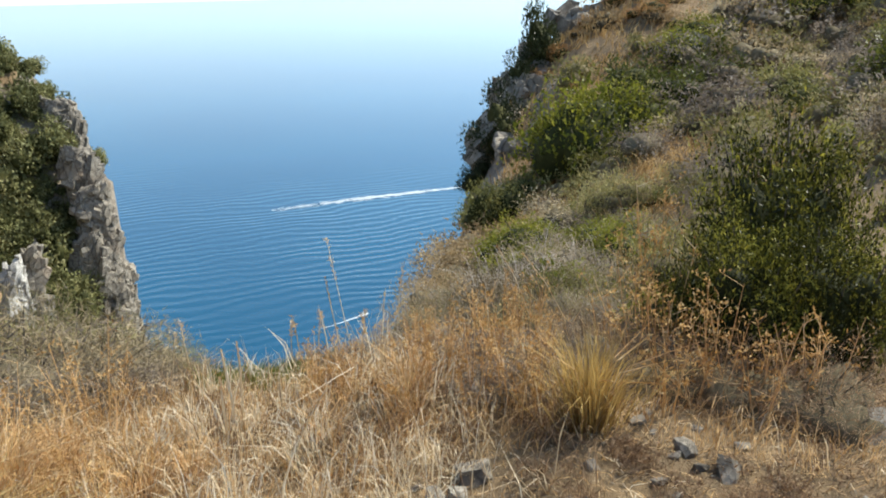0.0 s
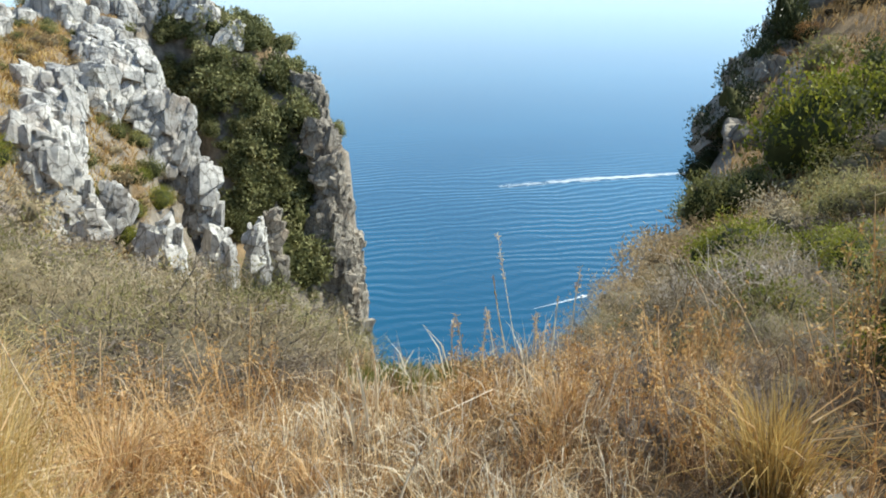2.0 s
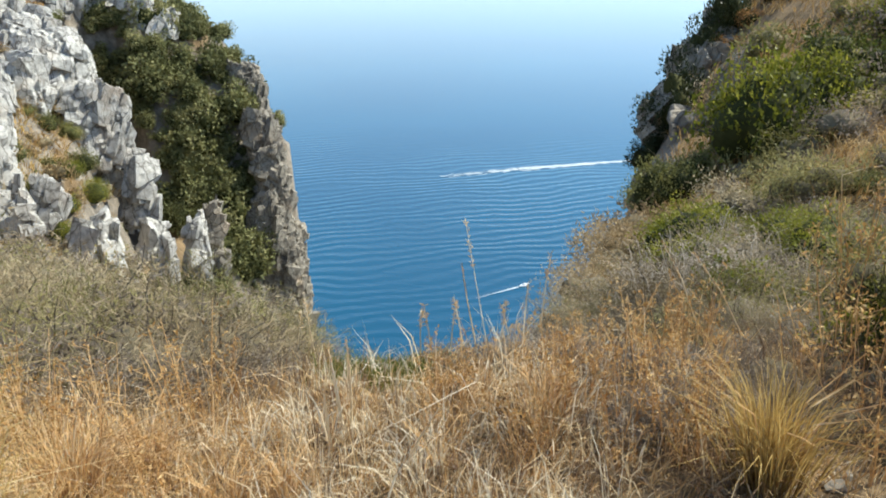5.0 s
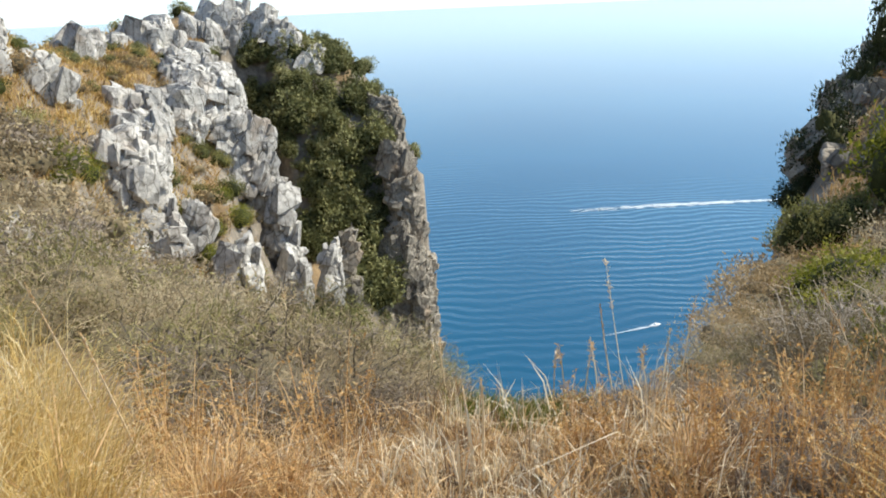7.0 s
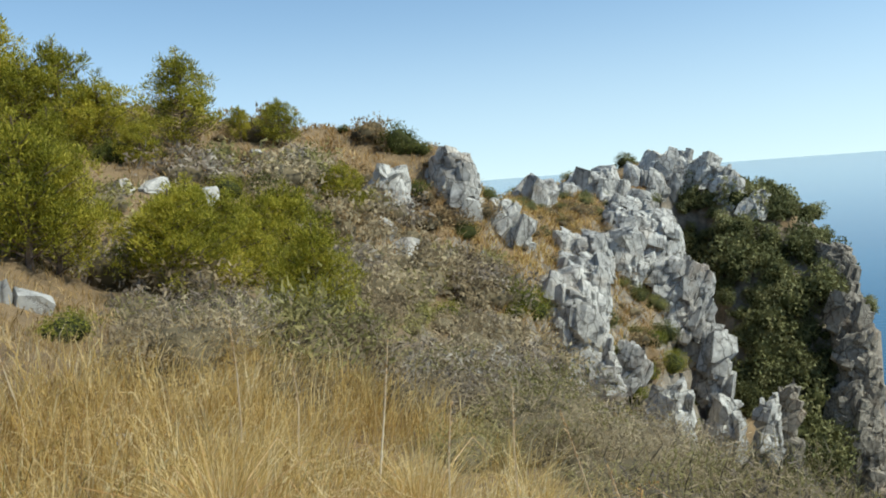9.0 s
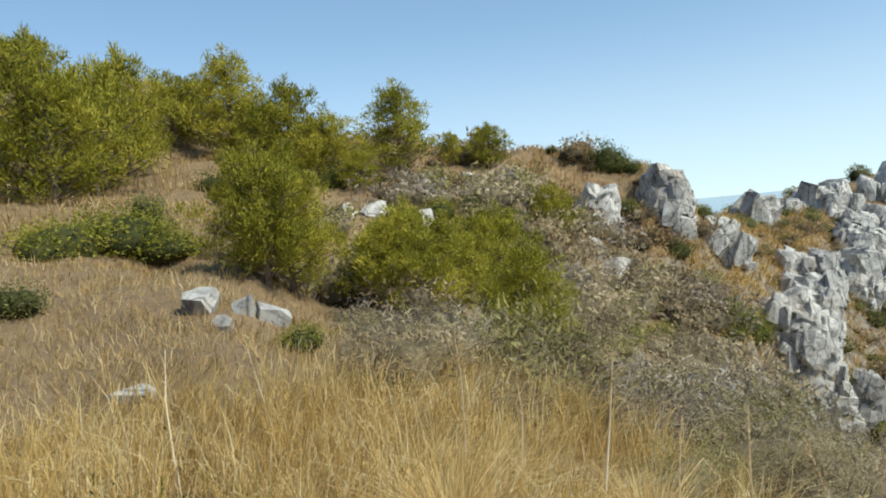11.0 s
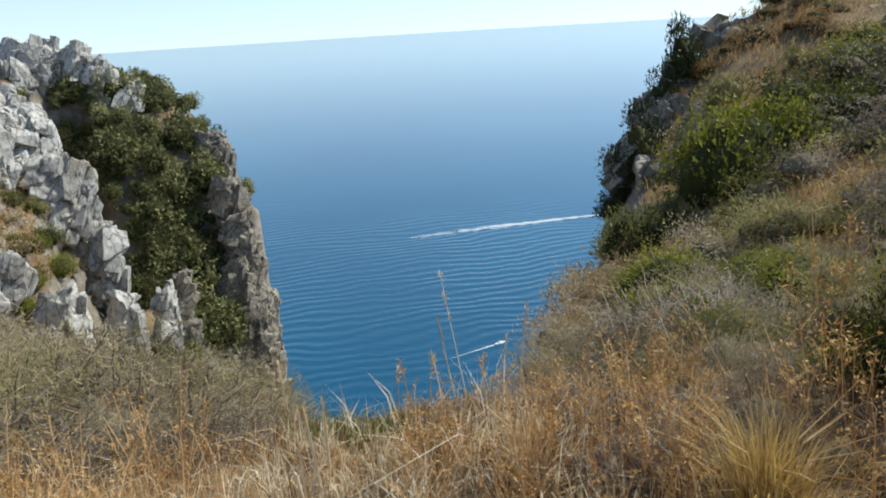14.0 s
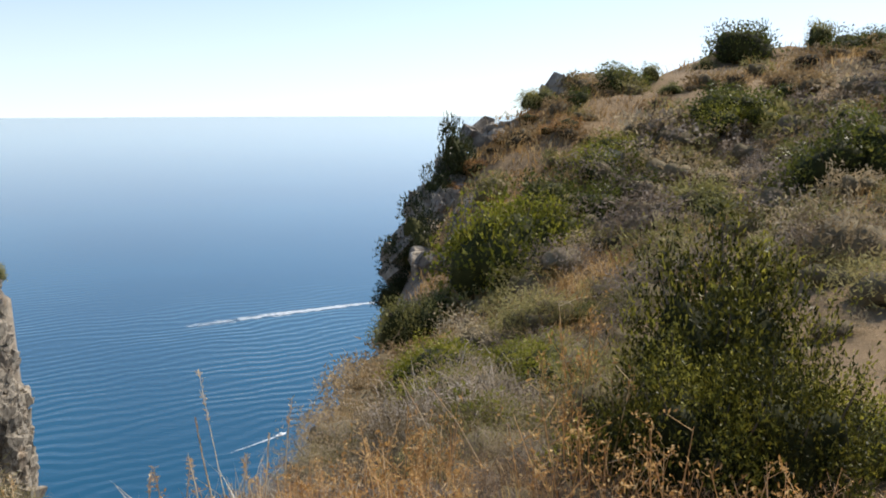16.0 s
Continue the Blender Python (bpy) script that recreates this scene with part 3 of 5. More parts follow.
MASTIC = [bush_kind("evergreen_bush", "dense dark green evergreen bush on the dry slope", "bush", EVERGREEN, 20 + k, 3000, 0.062, 0.043, 22, "evergreen bushes", 0.75, BARK, 1.08) for k in range(4)]
BROOM = [bush_kind("evergreen_bush", "bright yellow-green leafy bush on the dry slope", "bush", BRIGHT_LEAF, 30 + k, 3400, 0.056, 0.040, 22, "bright green bushes", 0.75, BARK, 1.12) for k in range(3)]
OAK = [bush_kind("cliff_bush", "dark olive-green oak scrub clinging to the limestone cliff", "bush", CLIFF_LEAF, 40 + k, 1400, 0.105, 0.08, 11, "bushes on the cliff", 0.9, BARK, 1.05) for k in range(5)]
OLIVE = [bush_kind("olive_bush", "grey-green small-leaved bush in dry scrub", "bush", OLIVE_LEAF, 50 + k, 2500, 0.070, 0.042, 18, "grey-green bushes") for k in range(3)]
RUST = [bush_kind("dried_bush", "rust-brown dried bush at the edge of the cliff", "bush", RUST_LEAF, 60 + k, 1800, 0.08, 0.045, 12, "dried brown bushes") for k in range(2)]

# bushes of the seaward hill
scatter(MASTIC, [(-9.2, 20.6, 0.55, 0.9), (-11.6, 22.2, 0.9, 0.9), (-12.6, 22.4, 0.6, 0.8), (-19.5, 25.2, 1.15, 1.15), (-25.7, 24.6, 1.0, 0.9), (-27.4, 24.8, 0.9, 0.9), (-18.2, 18.6, 0.95, 0.95), (-20.0, 18.4, 0.95, 0.9), (-25.4, 12.6, 0.95, 1.0), (-28.4, 12.8, 1.0, 1.0),
                 (-8.6, 13.6, 0.75, 1.1), (-10.2, 14.4, 0.8, 1.2), (-7.4, 14.8, 0.8, 1.1), (-12.8, 15.2, 0.7, 0.9), (-31, 17, 1.2, 0.9), (-3.0, 13.8, 0.7, 1.3), (-22.8, 12.4, 0.6, 0.9),
                 (-4.6, 10.2, 0.4, 0.8), (-10.2, 9.6, 0.35, 0.7), (-22.5, 20.5, 0.6, 0.6), (-15.2, 21.2, 0.4, 0.8)])
scatter(BROOM, [(-4.8, 13.4, 1.3, 1.3), (-3.6, 13.8, 1.0, 1.35), (-6.2, 13.6, 1.0, 1.3), (-10.9, 16.0, 0.8, 0.9), (-12.2, 16.2, 0.7, 0.9), (-11.4, 17.4, 0.75, 0.9), (-9.6, 17.0, 0.6, 0.8), (-13.4, 17.2, 0.6, 0.8), (-18.6, 17.9, 0.75, 0.8), (-20.8, 18.0, 0.6, 0.7), (-26.8, 24.0, 0.7, 0.7),
                (-1.0, 8.8, 0.66, 0.95), (0.6, 9.2, 0.55, 0.95), (-2.6, 8.6, 0.5, 0.95), (-1.8, 7.6, 0.46, 0.9), (0.4, 7.6, 0.44, 0.95), (-3.9, 5.1, 0.42, 1.0), (-5.2, 5.0, 0.36, 1.0), (-6.4, 7.2, 0.46, 0.9), (-8.6, 6.4, 0.46, 0.9), (-11.8, 3.95, 0.34, 1.1), (-10.6, 4.1, 0.18, 1.1), (2.4, 5.3, 0.2, 1.0), (4.6, 5.5, 0.2, 1.0), (6.6, 5.2, 0.16, 1.1), (-13.6, 4.0, 0.18, 1.0), (-28, 4.3, 0.42, 1.0)])
scatter(OLIVE, [(2.2, 12.8, 0.66, 1.2), (1.0, 12.5, 0.55, 1.2), (3.1, 13.2, 0.5, 1.1), (0.2, 13.0, 0.5, 1.2), (-6.5, 21.2, 0.6, 0.95), (-7.2, 21.0, 0.4, 0.9), (-23.8, 25.8, 0.55, 1.5), (-13.8, 22.8, 0.35, 1.5), (-17.2, 24.6, 0.5, 0.8), (-17.6, 13.6, 0.8, 0.8), (-19.4, 12.8, 0.7, 0.8), (-22, 9.5, 0.6, 0.8), (-24, 10.4, 0.6, 0.8), (-26, 10.2, 0.6, 0.8), (-29, 22, 0.9, 0.8), (-23.5, 15.5, 0.8, 0.6), (-26.5, 17, 0.9, 0.6)])
scatter(OLIVE, [(38.6, 46.4, 0.5, 0.7), (39.6, 46.8, 0.45, 0.7), (40.6, 45.6, 0.6, 0.7), (41.4, 44.6, 0.5, 0.8), (42.2, 44.4, 0.55, 0.7), (43.2, 42.6, 0.6, 0.7), (44.2, 43.2, 0.5, 0.7), (45.0, 41.4, 0.55, 0.7), (46.0, 41.8, 0.6, 0.7), (46.8, 40.2, 0.5, 0.7), (47.8, 39.4, 0.6, 0.7), (48.8, 38.6, 0.6, 0.8), (49.8, 37.4, 0.6, 0.7), (43.8, 34.4, 0.5, 0.8), (45.2, 33.4, 0.5, 0.8), (40.9, 38.6, 0.5, 0.9), (39.4, 40.8, 0.5, 0.9), (38.8, 35.4, 0.45, 1.0)])
scatter(RUST, [(-1.2, 18.3, 0.5, 0.9), (-0.4, 17.9, 0.4, 0.9), (-2.4, 18.6, 0.4, 0.9), (-8.6, 18.7, 0.42, 0.8), (-7.4, 18.9, 0.32, 0.8), (-4.2, 19.6, 0.4, 0.8), (-14.8, 17.2, 0.4, 0.7), (-6.0, 20.4, 0.4, 0.8)])

# bushes of the hillside and the headland
scatter(MASTIC, [(76.4, 23.6, 0.85, 0.9), (77.4, 23.4, 0.6, 0.9), (67.6, 22.3, 0.8, 0.9), (57.0, 31.2, 0.6, 1.0), (58.2, 31.4, 0.95, 1.25), (59.4, 31.6, 0.6, 1.0), (62, 32, 0.35, 0.9), (60.6, 32, 0.4, 0.8),
                 (84.5, 20, 0.9, 0.8), (52.6, 31, 0.6, 0.9), (54.3, 28, 0.7, 0.8), (63.5, 27, 0.7, 0.7), (70.5, 25, 0.7, 0.7), (65.2, 24, 0.6, 0.7), (57.6, 29.2, 0.7, 0.9)])
scatter(BROOM, [(91.3, 13.6, 1.1, 0.7), (94.5, 13.2, 1.0, 0.8), (88.8, 13.2, 0.8, 0.7), (81.4, 7.4, 0.30, 0.9), (58.5, 19, 0.6, 1.1), (54.5, 15.5, 0.5, 1.1), (49.6, 12.5, 0.4, 1.1), (62.5, 12.4, 0.45, 1.1), (56.4, 21.5, 0.7, 1.0), (47.5, 16.5, 0.45, 1.2), (43.6, 28.6, 0.75, 1.2), (40.6, 28.8, 0.7, 1.1), (39.8, 29.6, 0.6, 1.0), (42.6, 30.0, 0.6, 1.2), (51.0, 25.2, 0.9, 1.15), (50.2, 25.6, 0.75, 1.0), (42.2, 32, 0.7, 1.1), (41.0, 31.4, 0.7, 1.1), (51.6, 24.6, 0.6, 0.8), (66, 21, 0.6, 0.9), (70.2, 21.5, 0.7, 0.9)])
scatter(OLIVE, [(89.4, 16, 0.5, 1.3), (44.6, 28.8, 0.75, 1.7), (45.0, 30.6, 0.7, 1.2), (42.9, 34.5, 0.7, 1.1), (41.2, 33, 0.8, 1.2), (41.7, 35.2, 0.7, 1.0), (43.4, 31.8, 0.6, 1.0), (40.6, 34.6, 0.7, 1.1), (49, 34, 0.6, 0.7), (50.5, 38, 0.7, 0.6), (47.5, 37, 0.5, 0.7), (68.5, 29, 0.55, 1.1), (64.5, 26, 0.8, 0.6), (98, 9, 0.5, 0.8)])


def face_spot(az, z):
    """The place at height z on the rising cliff face."""
    d = np.linspace(35, 53, 181)
    up = ground_z(np.full(181, az), d) >= z
    return spot(az, float(d[np.argmax(up)]) if up.any() else 49.0)


def cliff_scrub():
    r = np.random.default_rng(5)
    for k in range(104):
        z = -13.5 + 13.3 * r.uniform() ** 0.95
        lo = np.interp(z, [-12.5, -8.5, -5, -2, -0.5], [30.6, 30.0, 29.9, 31.4, 34.6])
        hi = np.interp(z, [-12.5, -8.5, -5, -1, 0.2], [36.2, 36.4, 37.2, 39.2, 40.2])
        p = face_spot(r.uniform(lo, hi), z)
        s = (0.65 + 1.15 * r.uniform() ** 1.4) * np.interp(z, [-12, -2, 0], [1.1, 1.0, 0.65])
        p.z -= 0.2 * s
        put(OAK[k % 5], scaled(p, s, r.uniform(0, 6.28), r.uniform(0.9, 1.25)))
    for k in range(22):
        p = face_spot(r.uniform(37.2, 39.8), r.uniform(-6.0, -0.6))
        put(OAK[k % 5], scaled(p, r.uniform(0.6, 1.1), r.uniform(0, 6.28), 1.0))
    rows = []
    for k in range(14):
        rows.append((r.uniform(30.0, 35.6), r.uniform(34.0, 38.6), r.uniform(0.6, 1.0), 1.0))
    for k in range(12):
        rows.append((r.uniform(29.6, 32.6), r.uniform(38.5, 41.2), r.uniform(0.5, 0.95), 0.9))
    for k in range(26):
        rows.append((r.uniform(41, 52), r.uniform(36, 50), r.uniform(0.25, 0.6), r.uniform(0.6, 0.9)))
    rows += [(28.75, 49.0, 0.85, 1.0), (28.9, 48.4, 0.7, 0.8), (31.2, 49.0, 1.0, 0.9), (32.2, 48.8, 0.9, 1.0), (38.5, 49.6, 0.8, 0.9), (43, 51.5, 0.9, 0.9), (46.5, 47.5, 0.9, 0.9), (49.5, 41.5, 0.9, 1.0), (50.4, 41, 0.7, 1.0), (36.8, 47.6, 0.8, 0.8), (40.9, 45.5, 0.7, 0.7), (39.8, 46, 0.8, 0.8), (44.6, 44.6, 0.65, 0.8), (45.8, 43.6, 0.6, 0.8), (47.5, 42, 0.6, 0.8), (41.5, 45.6, 0.7, 0.8), (43, 43.2, 0.6, 0.8), (48.6, 39.6, 0.6, 0.9), (42.4, 41.5, 0.6, 0.8), (40.2, 42.8, 0.7, 0.8)]
    scatter(OAK, rows, 0.25)


cliff_scrub()


def pine_kind(seed, tall, wide, needle, dense):
    """A young maritime pine, about two metres wide at scale one, its boughs ending in upturned puffs of needles."""
    r = np.random.default_rng(seed)
    t = thing("pine_tree", "young yellow-green pine with upturned needle tufts", "pine tree", "pines on the hillside")
    top = 2.0 * tall
    part("trunk", fast_mesh("pine_trunk", *tube_arrays([[0, 0, -0.15], [0.04, 0.02, top * 0.4], [-0.03, 0.03, top * 0.75], [0, 0, top]], [0.07, 0.055, 0.035, 0.012], 6), PINE_BARK), t)
    limbs, puffs = [], [(np.array([0, 0, top * 0.97]), 0.13), (np.array([0.02, 0, top * 0.86]), 0.19)]
    for k in range(58):
        h = 0.04 + 0.90 * ((k + r.uniform()) / 58) ** 0.9
        w = 2.4 * k + r.uniform(-0.5, 0.5)
        reach = wide * (1.12 * (1 - h) ** 0.55 * min(1, 0.5 + 2.4 * h)) * r.uniform(0.55, 1.2) + 0.08
        a = np.array([0, 0, top * h * 0.88])
        e = a + np.array([math.cos(w), math.sin(w), 0]) * reach + [0, 0, reach * r.uniform(0.25, 0.65)]
        limbs.append(tube_arrays([a, (a + e) / 2 - [0, 0, 0.04], e], [0.022, 0.014, 0.006], 3))
        for q in range(2):
            puffs.append((a + (e - a) * (1.0 - 0.38 * q) + r.normal(size=3) * 0.07, r.uniform(0.13, 0.24) * (1.15 - 0.4 * h)))
    part("limb_work", fast_mesh("pine_limbs", *join(limbs), PINE_BARK), t)
    needles = []
    for c, s in puffs:
        n = int((1500 * s * s + 18) * dense)
        out = unit(r.normal(size=(n, 3)) + [0, 0, 0.5])
        p = c + out * (s * r.uniform(0.25, 1.2, n))[:, None] * [1, 1, 1.15]
        needles.append(tri_leaves(p, unit(out + [0, 0, 0.5]), needle * r.uniform(0.7, 1.3, n), 0.24 * needle, r, 0.45, 0.9))
    part("needle_foliage", fast_mesh("pine_needles", *join(needles), PINE_NEEDLE), t)
    return [t, False]


PINES = [pine_kind(70, 1.05, 1.0, 0.105, 1.25), pine_kind(71, 1.25, 0.9, 0.105, 1.25), pine_kind(72, 1.15, 1.05, 0.105, 1.25), pine_kind(73, 1.4, 0.85, 0.105, 1.25)]
NEAR_PINES = [pine_kind(74, 1.1, 1.0, 0.085, 2.0), pine_kind(75, 1.3, 0.9, 0.085, 2.0), pine_kind(76, 1.2, 1.0, 0.085, 2.0)]
# azimuth, distance, scale, tallness
scatter(PINES, [(92.0, 20.5, 1.25, 1.15), (90.0, 22.5, 1.2, 1.1), (87.0, 26, 1.0, 0.95), (83.4, 25, 1.25, 0.95), (81.6, 24, 1.0, 1.0), (79.6, 24.5, 1.1, 1.05), (77.4, 24.5, 1.1, 0.8), (72.4, 25.5, 1.2, 0.88), (68.8, 27, 0.42, 1.25), (66.3, 27, 0.75, 0.8),
                (66.6, 17.0, 0.82, 0.95), (68.2, 16.2, 0.66, 0.9), (62.5, 25, 0.7, 1.2),
                (94.4, 18, 1.2, 1.0), (97, 21, 1.5, 1.0), (102, 24, 1.6, 1.0), (107, 19, 1.5, 1.0), (95, 27, 1.4, 1.0), (85.2, 27.5, 1.1, 0.9), (80.4, 19.2, 0.62, 1.0), (82.6, 18.6, 0.7, 0.9), (75.2, 22.8, 0.6, 0.8)], 0.05)
scatter(NEAR_PINES, [(82.6, 11.2, 0.75, 1.1), (81.0, 11.6, 0.68, 1.0), (82.0, 12.6, 0.7, 1.1), (74.2, 11.6, 0.72, 0.9), (73.0, 12.4, 0.66, 0.95), (70.6, 12.6, 0.68, 0.95), (75.4, 12.6, 0.6, 0.85), (65.5, 9.7, 0.56, 1.05), (66.8, 10.0, 0.44, 1.0), (71.9, 11.8, 0.5, 0.8)], 0.05)

# dark small pines that lean out of the seaward edge
EDGE = [bush_kind("edge_tree", "small dark windswept tree at the cliff edge", "tree", EDGE_LEAF, 80 + k, 3000, 0.09, 0.040, 12, "trees on the cliff edge", 1.1) for k in range(2)]
scatter(EDGE, [(2.7, 16.9, 0.72, 1.3), (1.8, 16.8, 0.72, 1.5), (3.3, 16.4, 0.5, 1.2), (0.5, 18.2, 0.5, 1.7), (-1.2, 18.9, 0.6, 2.2), (-0.6, 18.6, 0.4, 2.0)], 0.0)


def big_bush():
    """The large leafy bush close to the path."""
    r = np.random.default_rng(91)
    t = thing("evergreen_bush", "large yellow-green leafy bush beside the stony path", "bush")
    blobs = [(b * r.uniform(0.75, 1.3) * [1, 1, 1.05] + [0, 0, 0.10], s * r.uniform(0.45, 0.8)) for b, s in dome_blobs(r, 40, 1.0)] + [(np.array([x, y, z]), 0.34) for x in (-0.25, 0.25) for y in (-0.25, 0.25) for z in (0.2, 0.5)]
    part("branchwork", fast_mesh("big_bush_branches", *bush_limbs(r, blobs, 0.02), BARK), t)
    # dark hull in place of the shade deep in the bush
    part("inner_foliage", fast_mesh("big_bush_inside", *blob_core(blobs, 0.66, 7), LEAF_SHADE, True), t)
    part("foliage", fast_mesh("big_bush_foliage", *clump_leaves(r, blobs, 13000, 0.042, 0.020, 1.0), PATH_BUSH), t)
    sprigs = []
    for k in range(210):
        u = unit(np.array([[r.normal(), r.normal(), abs(r.normal()) + 0.2]]))[0]
        a = u * r.uniform(0.75, 0.95) * [1, 1, 0.95]
        b = a + unit((u * 0.5 + [0, 0, 0.8] + r.normal(size=3) * 0.2)[None])[0] * r.uniform(0.18, 0.46)
        f = np.linspace(0, 1, 14)[:, None]
        sprigs.append(leaf_arrays(a + (b - a) * f, unit(np.repeat((b - a)[None], 14, 0) * 3 + r.normal(size=(14, 3)) * 0.6), 0.04, 0.015, r))
    part("sprig_foliage", fast_mesh("big_bush_sprigs", *join(sprigs), PATH_BUSH), t)
    t.matrix_basis = scaled(spot(-19.4, 4.6, -0.05), 0.68, 0.4, 1.65)
    return t


bush = big_bush()
BIG = [bush, True]
put(BIG, scaled(spot(-26.0, 4.2, -0.05), 0.34, 2.1, 1.0))
put(BIG, scaled(spot(-18.6, 3.65, -0.05), 0.46, 1.1, 1.5))
put(BIG, scaled(spot(-14.6, 3.9, -0.05), 0.36, 5.0, 1.45))
put(BIG, scaled(spot(-23.6, 3.75, -0.05), 0.48, 3.0, 1.4))
put(BIG, scaled(spot(97.0, 2.75, -0.05), 0.5, 4.1, 1.25))


# ---- dry scrub ----
def twig_dome(r, count, radius, length, width, tall=0.8):
    """The outside of a rounded dry shrub, short one-triangle twigs and dry leaflets, and a solid core for the shade
    inside.
    """
    a, b = r.uniform(0, 6, 2)
    lump = lambda u: 1 + 0.20 * np.sin(u[:, 0] * 5 + a) * np.sin(u[:, 1] * 5 + b) + 0.12 * np.sin(u[:, 2] * 9 + u[:, 0] * 8 + b)
    u = unit(np.stack([r.normal(size=count), r.normal(size=count), np.abs(r.normal(size=count)) * 0.9], 1))
    p = u * (radius * lump(u) * (0.55 + 0.5 * r.uniform(0, 1, count) ** 0.8))[:, None] * [1, 1, tall]
    v, f = tri_leaves(p, u, length * r.uniform(0.4, 1.2, count), width * r.uniform(0.5, 1.3, count), r, 0.9, 0.5)
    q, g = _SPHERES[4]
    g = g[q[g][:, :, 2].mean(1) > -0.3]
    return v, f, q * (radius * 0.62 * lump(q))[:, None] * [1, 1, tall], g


def scrub_field(name, label, places, mat, seed, count=0, length=0.0, width=0.0, sink=0.08):
    """Many dry shrubs; each has a dark core as painted inner shade unless it is very small."""
    r = np.random.default_rng(seed)
    parts, insides = [], []
    for az, d, s in places:
        n = int(np.clip(17500 / max(d, 3), 750, 3200) * min(1.3, 0.55 + s))
        v, f, q, g = twig_dome(r, n, s, 0.026 + 0.0028 * d, 0.0044 + 0.0015 * d, r.uniform(0.65, 0.95)) if not count else twig_dome(r, count, s, length, width)
        foot = np.array(spot(az, d, -sink))
        parts.append((v + foot, f))
        if s > 0.2 and d > 6.5:
            insides.append((q + foot, g))
    ob = tagged(new(name, fast_mesh(name, *join(parts), mat)), label, "scrub", kind="stuff")
    if insides:
        # the gaps between twigs show these cores, painted as shade
        tagged(new("scrub_twigwork", fast_mesh("scrub_twigwork", *join(insides), TWIG_SHADE, True)), "dark solid cores that stand in for the shade inside the dry scrub", "scrub", kind="stuff")
    return ob


SHRUB_TIERS = {7.0: (2500, 0.070, 0.0146), 11.0: (1700, 0.078, 0.0225), 16.0: (950, 0.092, 0.038), 99.0: (460, 0.125, 0.060)}
SHRUBS = {}


def shrub_arrays(seed, count, length, width):
    r = np.random.default_rng(seed)
    blobs = [(c * [1.1, 1.1, 0.9], s * 1.05) for c, s in dome_blobs(r, 13, 0.62)]
    return clump_leaves(r, blobs, count, length, width, 0.9), blob_core(blobs, 0.5, 4)


def shrub_kind(label, mat, seed, count, length, width):
    """A rounded dry shrub of radius one, of crowded twiggy clumps."""
    twigs, inside = shrub_arrays(seed, count, length, width)
    t = thing("dry_shrub", label, "shrub", "dry shrubs on the slopes")
    part("twig_mass", fast_mesh("shrub_twigs", *twigs, mat), t)
    # added core whose dark colour gives the shrub its inner shade
    part("twig_core", fast_mesh("shrub_inside", *inside, TWIG_SHADE, True), t)
    if mat is PALE_TWIG:
        r = np.random.default_rng(seed + 5)
        n = 46
        foot = np.concatenate([r.normal(size=(n, 2)) * 0.40, r.uniform(0.1, 0.45, (n, 1))], 1)
        lean = np.concatenate([foot[:, :2] * 0.9 + r.normal(size=(n, 2)) * 0.75, np.zeros((n, 1))], 1)
        tagged(part("twig_spray", fast_mesh("shrub_spray", *blade_arrays(foot, r.uniform(0.35, 0.75, n), lean, 0.013, r), PALE_TWIG), t, "long pale bare twigs"), kind="stuff")
    return [t, False]


def shrubs(label, places, mat, seed):
    """One shrub at each azimuth, distance and radius, with finer twigs near the path; the far ones grow together."""
    r = np.random.default_rng(seed)
    far_twigs, far_insides = [], []
    for az, d, s in places:
        tier = min(q for q in SHRUB_TIERS if d < q)
        k, turn, tall = int(r.integers(3)), r.uniform(0, 6.28), r.uniform(0.8, 1.15)
        p = spot(az, d)
        p.z -= 0.12 * s
        if d < 11:
            if (label, tier, k) not in SHRUBS:
                SHRUBS[label, tier, k] = shrub_kind(label, mat, 700 + 10 * seed + k, *SHRUB_TIERS[tier])
            put(SHRUBS[label, tier, k], scaled(p, s * 1.12, turn, tall))
            continue
        m = np.array(scaled(p, s * 1.12, turn, tall))
        for made, (v, f) in zip((far_twigs, far_insides), shrub_arrays(700 + 10 * seed + k, *SHRUB_TIERS[tier])):
            made.append((v @ m[:3, :3].T + m[:3, 3], f))
    if far_twigs:
        tagged(new("dry_scrub", fast_mesh("dry_scrub", *join(far_twigs), mat)), label.replace("shrub", "scrub") + ", growing thickly", "scrub", kind="stuff")
        # joined cores of the far shrubs, shade put into their colour
        tagged(new("scrub_twigwork", fast_mesh("scrub_twigwork", *join(far_insides), TWIG_SHADE, True)), "solid cores coloured as the shade inside the dry scrub", "scrub", kind="stuff")


def scrub_places(r, count, az0, az1, d0, d1, keep):
    out = []
    while len(out) < count:
        az, d = r.uniform(az0, az1), math.sqrt(r.uniform(d0 * d0, d1 * d1))
        if keep(az, d):
            out.append((az, d, (0.34 + 0.75 * r.uniform() ** 1.5) * (0.75 + 0.02 * d)))
    return out


def on_left_slope(az, d):
    edge = np.interp(az, [26, 36, 46, 60, 70, 75, 77.5, 82], [4.6, 4.4, 4.5, 4.9, 5.3, 5.7, 9.6, 11])
    far = np.interp(az, [26, 40, 44, 48, 54, 64, 80], [34, 30, 27, 25.5, 27, 27, 19])
    return edge < d < far


